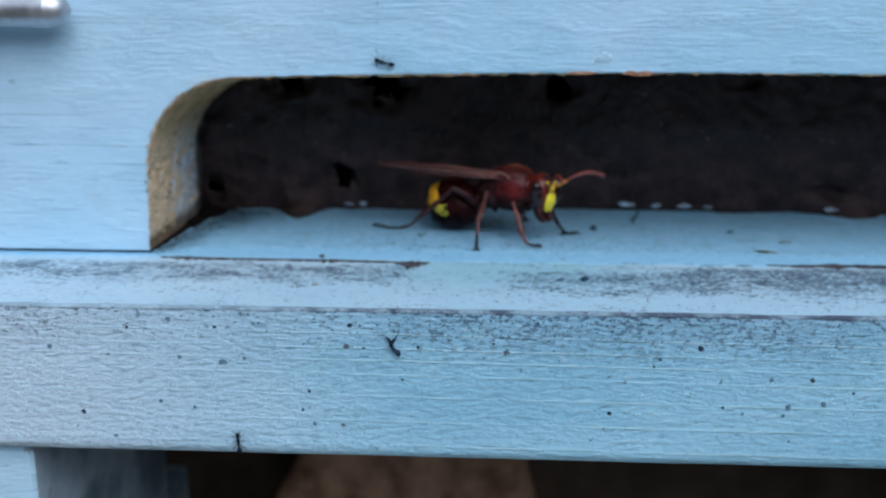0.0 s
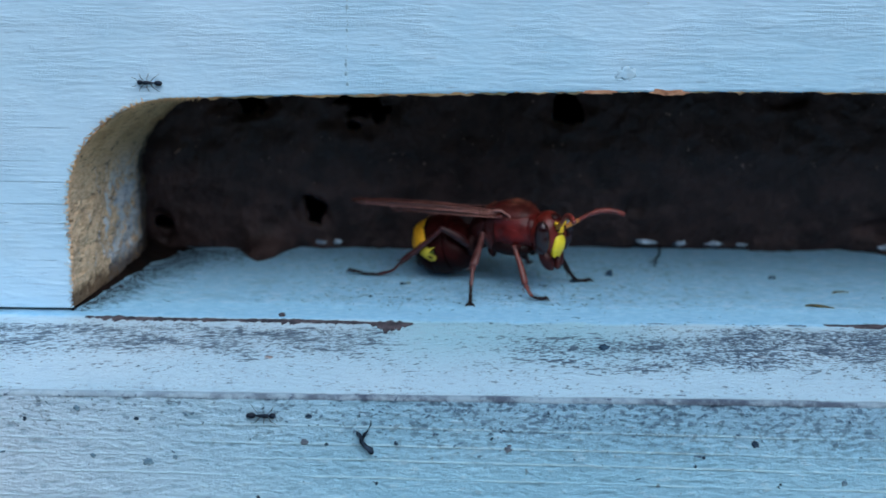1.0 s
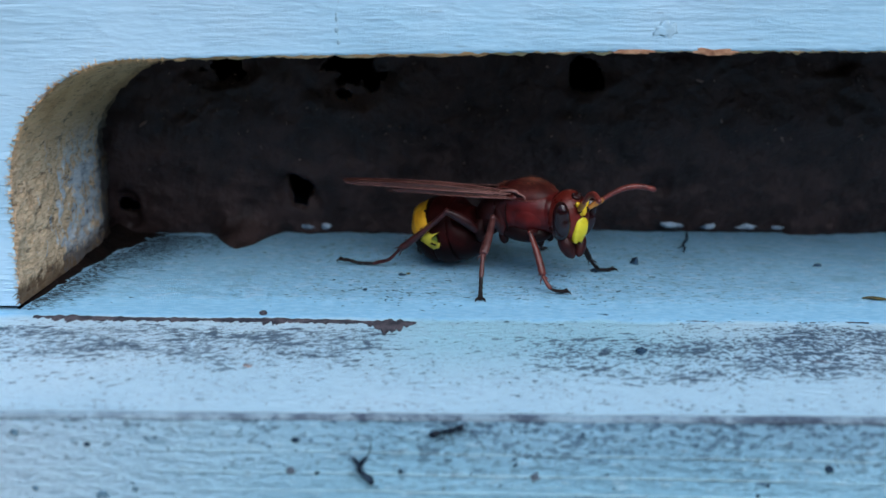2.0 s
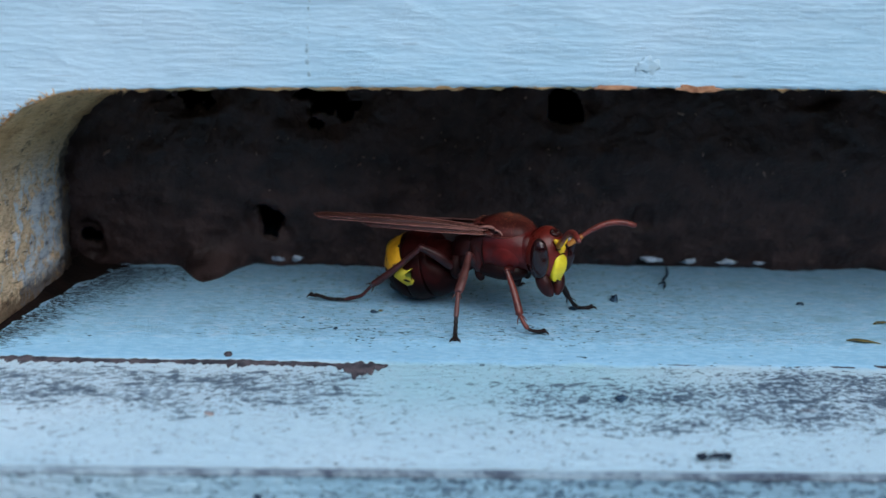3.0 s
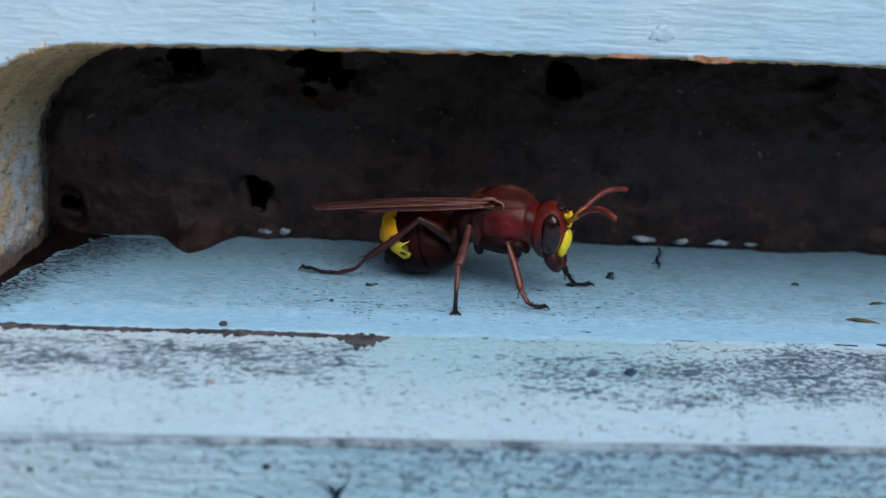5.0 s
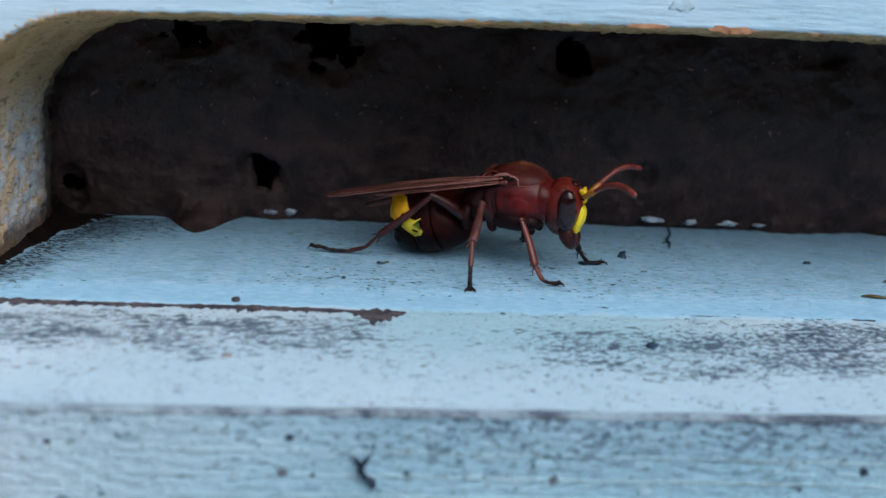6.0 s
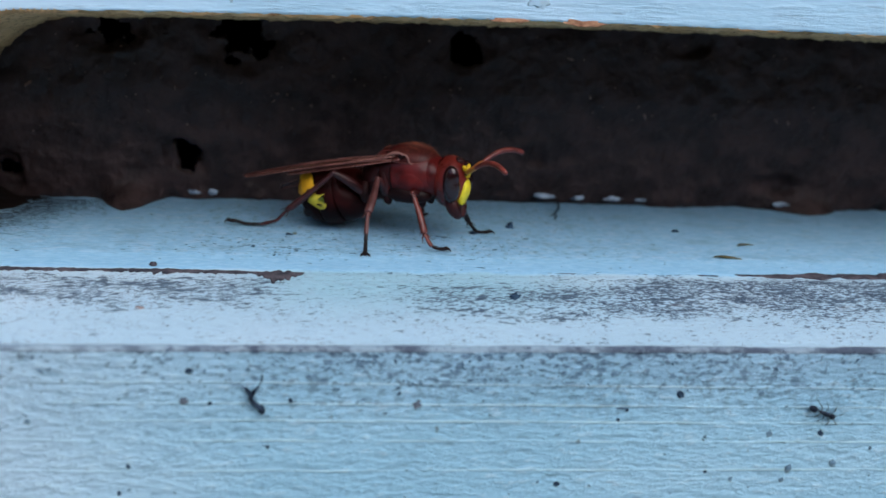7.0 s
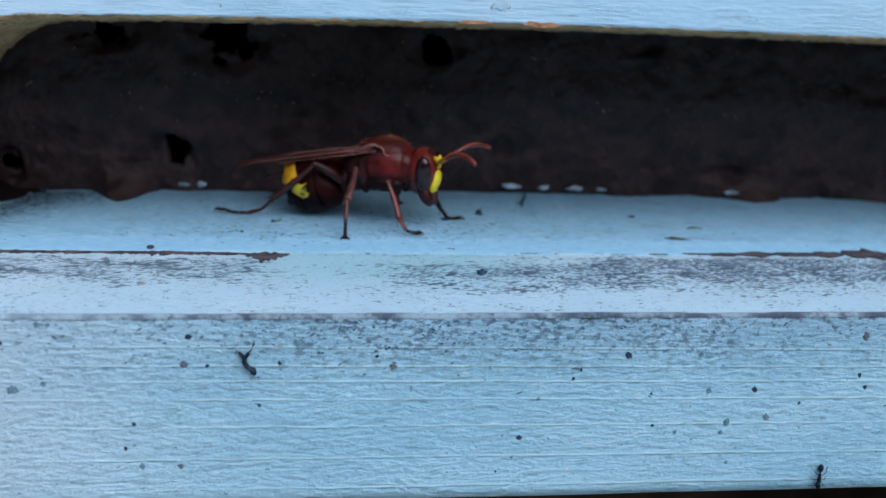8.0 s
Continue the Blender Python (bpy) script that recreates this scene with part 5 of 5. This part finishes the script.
scatter("dirt_specks", SPECKS, 150, on_sill, (0.005, 0.014), 13, "fine dark crumbs on the sill", 1.5)
scatter("dirt_specks", SPECKS, 110, beside, (0.006, 0.018), 15, "dark crumbs on the sill beside the hornet", 1.6)
scatter("soot_shade_streaks", SOOTSHADE, 800, in_corner, (0.006, 0.020), 18, "dark sooty streaks that also stand in for shade beside the cut wall", 1.8)
scatter("soot_shade_streaks", GREYSHADE, 1300, round_corner, (0.006, 0.022), 19, "grey sooty streaks that fade out the shade laid beside the cut wall", 2.2, 0.1)
scatter("soot_shade_streaks", DUSK, 900, back_corner, (0.006, 0.024), 20, "dark blue-grey flakes standing in for shade on the sill behind the cut wall", 2.0, 0.08)
scatter("resin_crumbs", DUSTY, 200, on_curtain, (0.008, 0.030), 17, "pale reddish crumbs stuck to the propolis")
scatter("dirt_specks", SPECKS, 130, near_feet, (0.006, 0.02), 14, "dark crumbs around the hornet's feet", 1.6)

RUSTSPOT = plain("rusty_wood", (0.26, 0.22, 0.22), (0.40, 0.34, 0.33), 700, 0.8, 0.1, 0.0001)
speck(2.19, 1.78, 0.03, 0.055, SPECKS, "crumb", "dark round crumb lying on the sill", "crumb", flat=0.8)
speck(-0.50, 1.27, 0.006, 0.05, SPECKS, "crumb", "flat dark crumb lying on the sill", "crumb", flat=0.15)
speck(-0.43, 1.31, 0.006, 0.03, LEAFY, "crumb", "small brownish crumb lying on the sill", "crumb", flat=0.3)
speck(-1.80, -0.06, 0.012, 0.045, BROWNED, "crumb", "brown wood crumb on the sill's edge", "crumb", flat=0.5)
speck(-1.71, -1.33, -0.012, 0.045, RUSTSPOT, "crumb", "pale rusty spot on the worn edge", "crumb", flat=0.15)
speck(4.32, 1.77, 0.006, 0.05, SPECKS, "crumb", "small dark crumb lying on the sill", "crumb", flat=0.3)
speck(-0.865, 0.713, 0.006, 0.03, SPECKS, "crumb", "small dark crumb lying on the sill", "crumb", flat=0.4)
speck(1.70, 1.50, 0.006, 0.08, SPECKS, "crumb", "flat dark flake lying on the sill", "crumb", flat=0.15)
speck(1.72, -0.95, -0.002, 0.06, SPECKS, "crumb", "dark crumb on the worn edge of the board", "crumb", flat=0.5)
speck(0.9, -2.24, -0.025, 0.045, BROWNED, "crumb", "brown bare spot at the board's edge", "crumb", flat=0.3)


def twig():
    bm = limb([(2.87, 2.24, 0.012), (2.93, 2.42, 0.02), (2.96, 2.62, 0.016), (3.05, 2.80, 0.03), (3.09, 3.0, 0.06)], [0.008, 0.014, 0.011, 0.017, 0.014], 4, 8)
    sweep(bm, [(2.95, 2.55, 0.008, 0.007, 0.007), (2.89, 2.50, 0.008, 0.008, 0.008), (2.85, 2.44, 0.005, 0.004, 0.004)], 4, 8)
    tagged(part("twig", bm, SPECKS, None), "thin dark bit of twig lying on the sill", "twig")


twig()


def petal(x, y, turn, size):
    bm = tube([(-size, 0, 0.004, 0.012, 0.005), (-size * 0.5, 0.01, 0.016, size * 0.22, 0.006), (0, 0, 0.02, size * 0.30, 0.006), (size * 0.6, 0.015, 0.012, size * 0.2, 0.005), (size * 1.3, -0.01, 0.004, 0.006, 0.004)], 5, 10)
    ob = part("petal", bm, LEAFY, None)
    ob.matrix_world = pose(x * CM, y * CM, 0.003 * CM, 0, 0, turn)
    tagged(ob, "small withered yellow-brown petal lying on the sill", "petal", "petals on the sill")


petal(4.47, 0.54, -14, 0.14)
petal(4.95, 1.12, 14, 0.10)


def bare_edge(keys, name, seed=0, broken=1.0):
    """Bare brown strip where the paint has flaked from the sill's edge: a thin ragged sheet with broken borders."""
    rows = spline(keys, 60)
    verts, faces, cols = [], [], 7
    for x, y, z, w in rows:
        w = max(0.004, 1.5 * w * (0.95 + 0.8 * rough_at(x, 4, seed, 4.5) + 0.9 * broken * rough_at(x, 9, seed, 15)))
        near = 0.9 + broken * (0.6 * rough_at(x, 2, seed, 21) + 0.6 * rough_at(x, 6, seed, 47))
        far = 0.8 + 0.4 * rough_at(x, 5, seed, 12)
        for k in range(cols):
            t = k / (cols - 1)
            yy = y - w * near + (w * near + w * far) * t
            rise = 0.010 * math.sin(math.pi * t) + 0.006 * abs(rough_at(x, yy * 2, seed, 16)) * (0 < t < 1)
            verts.append((x * CM, yy * CM, (z - 0.004 + rise) * CM))
    for i in range(len(rows) - 1):
        for k in range(cols - 1):
            a = i * cols + k
            faces.append((a, a + cols, a + cols + 1, a + 1))
    ob = link_mesh(name, verts, faces, BROWNED)
    thick = ob.modifiers.new("thick", "SOLIDIFY")
    thick.thickness, thick.offset = 0.00008, -1.0
    tagged(ob, "bare brown wood showing where sill paint has flaked off", "flaked paint", "flaked strips")


bare_edge([(-4.0, -0.16, -0.004, 0.025), (-3.6, -0.17, -0.004, 0.06), (-3.2, -0.19, -0.004, 0.045), (-2.4, -0.20, -0.004, 0.035), (-1.7, -0.20, -0.004, 0.055), (-1.0, -0.22, -0.004, 0.035),
           (-0.80, -0.24, -0.004, 0.045), (-0.70, -0.29, -0.004, 0.10), (-0.60, -0.31, -0.004, 0.115), (-0.48, -0.30, -0.004, 0.105), (-0.38, -0.27, -0.004, 0.075), (-0.30, -0.24, -0.004, 0.01)], "bare_wood_strip")
bare_edge([(4.30, -0.12, 0.0, 0.015), (4.7, -0.13, 0.0, 0.05), (5.3, -0.10, 0.002, 0.08), (6.0, -0.10, 0.002, 0.075), (6.6, -0.06, 0.004, 0.13), (7.4, -0.09, 0.002, 0.10), (8.5, -0.08, 0.0, 0.06)], "bare_wood_strip", 0, 0.2)
bare_edge([(2.15, -0.13, -0.008, 0.005), (2.4, -0.14, -0.008, 0.016), (2.75, -0.14, -0.008, 0.005)], "bare_wood_strip")
bare_edge([(3.2, -0.13, -0.008, 0.004), (3.5, -0.15, -0.008, 0.018), (3.8, -0.13, -0.008, 0.012), (4.1, -0.14, -0.008, 0.004)], "bare_wood_strip")


# pale beads standing in for bright floor glimpsed through gaps under the curtain
def wax(x, y, z, w, h):
    bm = ball((x, y, z), (w, 0.04, h * 0.75), (0, rough_at(x, 0, 0, 9) * 20, 0), 18, 10, 0.9, x * 3)
    tagged(part("glimpse_bead", bm, GLIMPSE, None), "pale bead standing in for bright floor seen through the propolis foot", "wax", "wax beads")


for x, y, z, w, h in ((2.93, 3.12, 0.14, 0.14, 0.04), (3.42, 3.16, 0.11, 0.085, 0.035), (3.90, 3.16, 0.11, 0.10, 0.04), (4.30, 3.14, 0.105, 0.08, 0.03), (6.33, 3.05, 0.11, 0.11, 0.035),
                      (-1.76, 3.0, 0.10, 0.08, 0.035), (-1.53, 3.02, 0.10, 0.055, 0.05)):
    wax(x, y, z, w, h)


# marks on the wall
PENCIL = plain("grey_pencil", (0.24, 0.37, 0.47), (0.32, 0.47, 0.58), 900, 0.8, 0.1, 0)
CHIPWOOD = plain("pale_chipped_wood", (0.26, 0.12, 0.07), (0.56, 0.33, 0.20), 500, 0.8, 0.1, 0.0002)
def wall_marks():
    rnd = random.Random(21)
    bm = bmesh.new()
    for k in range(26):
        z = 2.62 + 0.05 * k + rnd.uniform(-0.015, 0.015)
        r = rnd.choice((0.005, 0.008, 0.012, 0.020))
        blob(bm, (-1.02 + 0.012 * (z - 3) + rnd.uniform(-0.014, 0.014), -0.001, z), (r * rnd.uniform(0.5, 1.1), 0.003, r * rnd.uniform(0.9, 1.9)), (0, 0, 0), 10, 7, 0.5, z * 9)
    tagged(part("pencil_line", bm, PENCIL, None), "faint dotted grey line drawn on the painted wall", "mark")


wall_marks()
SMUDGE = plain("brownish_smudge", (0.36, 0.49, 0.57), (0.40, 0.60, 0.75), 500, 0.9, 0.05, 0)


def smudge(x, z, w, h, mat, label):
    bm = ball((x, 0.0, z), (w, 0.0015, h), (0, 0, 0), 22, 12, 1.0, x)
    tagged(part("smudge", bm, mat, None), label, "smudge", "smudges on the wall")


smudge(1.955, 2.744, 0.09, 0.06, SMUDGE, "grey-brown smudge on the painted wall")
smudge(2.14, 3.48, 0.025, 0.03, SMUDGE, "small grey smudge on the painted wall")
smudge(5.0, 2.78, 0.12, 0.06, SMUDGE, "grey-brown smudge on the painted wall")
smudge(-5.9, 2.35, 0.05, 0.03, SMUDGE, "small grey smudge on the painted wall")
smudge(1.68, slot_top(1.68) + 0.004, 0.15, 0.022, CHIPWOOD, "bare brown chip on the slot's upper edge")
smudge(2.42, slot_top(2.42) - 0.004, 0.17, 0.030, CHIPWOOD, "bare brown chip on the slot's upper edge")


def fibres():
    """Loose wood fibres along the sawn edge of the slot."""
    rnd = random.Random(31)
    bm = bmesh.new()
    line = slot_outline()
    for n in range(1100):
        i = rnd.randrange(1, 60) if n % 4 else rnd.randrange(1, 260)
        x, z = line[i]
        d = Vector((rnd.uniform(-0.6, 0.6) + (rnd.choice((-0.6, 0.7)) if i < 45 else 0.0), rnd.uniform(-0.7, 0.0), -1 if i > 50 else rnd.uniform(-0.8, 0.8))).normalized()
        p = Vector((x, rnd.uniform(-0.005, 0.03), z + 0.01))
        l = rnd.uniform(0.03, 0.10 if i < 60 else 0.04) * rnd.uniform(0.4, 1.0)
        thick = 0.006 if i < 60 else 0.0045
        w = d.orthogonal().normalized() * thick
        q = d.cross(w).normalized() * thick
        v = [bm.verts.new(p + w), bm.verts.new(p - w * 0.5 + q), bm.verts.new(p - w * 0.5 - q), bm.verts.new(p + d * l)]
        for f in ((0, 1, 3), (1, 2, 3), (2, 0, 3)):
            bm.faces.new([v[k] for k in f])
    tagged(part("wood_fibres", bm, CUT, None), "loose wood fibres along the sawn slot edge", "fibres", kind="stuff")


fibres()


# steel latch rod on the wall
def latch():
    t = thing("latch", pose(-0.0665, 0, 0.0329), "galvanised steel latch rod fixed to the painted wall", "latch")
    bm = tube([(-2.6, -0.36, 0, 0.22, 0.22), (-1.0, -0.36, 0, 0.225, 0.225), (1.2, -0.36, 0, 0.225, 0.225), (1.50, -0.36, 0, 0.22, 0.22), (1.66, -0.36, 0, 0.16, 0.16), (1.75, -0.36, 0, 0.03, 0.03)], 8, 24, (0, 0, 1))
    part("rod", bm, STEEL, t)
    part("plate", box(bmesh.new(), (-2.2, -0.10, -0.7), (-0.5, 0.0, 0.7), 0.03), STEEL, t)
    for x in (-1.9, -0.8):
        part("loop", tube([(x, -0.08, -0.22, 0.10, 0.04), (x, -0.40, -0.24, 0.10, 0.04), (x, -0.57, 0, 0.10, 0.04), (x, -0.40, 0.24, 0.10, 0.04), (x, -0.08, 0.22, 0.10, 0.04)], 6, 10, (1, 0, 0)), STEEL, t)


latch()


# ---- what moves ----
def on_wall(x, z, heading, y=0.0):
    return pose(x * CM, y * CM, z * CM, 90, 0, 0) @ pose(0, 0, 0, 0, 0, heading)


def motions():
    # the hornet's head turns from the viewer towards its right
    turns = [(0.0, -48, 5, 0.0074), (1.0, -48, 5, 0.0074), (2.5, -50, 4, 0.0075), (3.5, -46, 4, 0.0075), (4.0, -40, 4, 0.0074), (4.6, -34, 3, 0.0073), (5.3, -29, 3, 0.0072), (6.0, -28, 3, 0.0072), (7.0, -30, 3, 0.0072), (8.0, -31, 4, 0.0072)]
    walk(head, [(t, pose(0.0045, 0, z, 0, nod, yaw - BODY_TURN)) for t, yaw, nod, z in turns])
    right, left = antennae
    walk(right, [(t, pose(0.0035, -0.0007, 0.0015, 0, -lift, yaw)) for t, yaw, lift in
                 [(0.0, -34, 18), (2.3, -34, 20), (3.5, -34, 17), (4.2, -30, 14), (5.3, -34, 14), (6.5, -34, 10), (8.0, -30, 8)]])
    walk(left, [(t, pose(0.0035, 0.0007, 0.0015, 0, -lift, yaw)) for t, yaw, lift in
                [(0.0, 52, 12), (1.0, 52, 12), (2.5, 54, 16), (3.5, 53, 16), (4.2, 54, 18), (5.3, 58, 20), (6.5, 54, 15), (8.0, 55, 10)]])
    # its wings sink
    spread = [(0.0, 10, 2.2), (1.0, 10, 1.2), (2.5, 10, 0.6), (3.5, 10, 0.4), (4.2, 10, -1.0), (5.3, 8, -9.2), (5.6, 8, -10.0), (6.0, 7, -11.2), (6.5, 5, -12.0), (7.0, 3, -12.5), (8.0, -2, -11.7)]
    walk(wings[0], [(t, pose(0.0002, -0.0029, 0.0100, 34 + 1.0 * dip, dip, out)) for t, out, dip in spread])
    walk(wings[1], [(t, pose(0.0002, 0.0029, 0.0095, -34, min(dip - 7.0, -7.0), -4)) for t, out, dip in spread])
    # ants: along the wall, up the board and over its edge, and two on the board's face
    walk(ants[0], [(t, on_wall(x, z, h)) for t, x, z, h in
                   [(0.0, -0.93, 2.66, 165), (0.2, -1.35, 2.54, 185), (0.5, -2.15, 2.61, 178), (0.6, -2.51, 2.60, 180), (0.8, -2.98, 2.57, 205), (1.0, -3.15, 2.60, 178), (1.2, -3.62, 2.50, 200),
                    (2.3, -6.5, 2.3, 185), (8.0, -16.0, 2.6, 180)]])
    f = FRONT
    up = [(0.0, -2.52, -1.70, 95), (0.2, -2.37, -1.34, 90), (0.5, -2.17, -0.57, 60), (0.6, -2.24, -0.36, 80), (0.8, -2.03, -0.22, 35), (1.0, -1.59, -0.19, 0), (1.2, -1.03, -0.12, 12), (2.3, 0.28, -0.10, 15), (2.5, 0.62, -0.10, 12)]
    walk(ants[1], [(t, on_wall(x, z, h, f)) for t, x, z, h in up]
         + [(2.65, pose(0.0105, (f + 0.02) * CM, -0.0002, 50, 0, 15)), (2.8, pose(0.0150, -0.0209, -0.0001, 5, 0, 10)), (3.2, pose(0.0276, -0.0205, -0.0001, 0, 0, 0)),
            (3.5, pose(0.0325, -0.0208, -0.0001, 0, 0, 0)), (4.2, pose(0.047, -0.0200, -0.0001, 0, 0, 0)), (8.0, pose(0.135, -0.0200, -0.0001, 0, 0, 0))])
    walk(ants[2], [(t, on_wall(x, z, h, f)) for t, x, z, h in
                   [(0.0, 5.6, -0.5, 200), (6.0, 4.3, -0.5, 215), (6.4, 4.12, -0.56, 275), (6.8, 4.12, -0.58, 350), (7.0, 4.22, -0.58, 338), (7.2, 4.38, -0.62, 325), (7.4, 4.77, -0.97, 318),
                    (7.6, 5.0, -1.22, 295), (7.8, 5.02, -1.49, 272), (8.0, 5.07, -1.75, 270)]])
    walk(ants[3], [(t, on_wall(x, z, h, f)) for t, x, z, h in
                   [(0.0, -7.5, -0.3, 0), (6.4, -3.8, -0.15, 5), (7.0, -2.85, -0.12, -5), (7.2, -2.68, -0.21, -40), (7.4, -2.75, -0.41, -50), (7.6, -2.85, -0.53, -85), (7.8, -3.1, -0.75, -130), (8.0, -3.5, -1.0, -140)]])


motions()
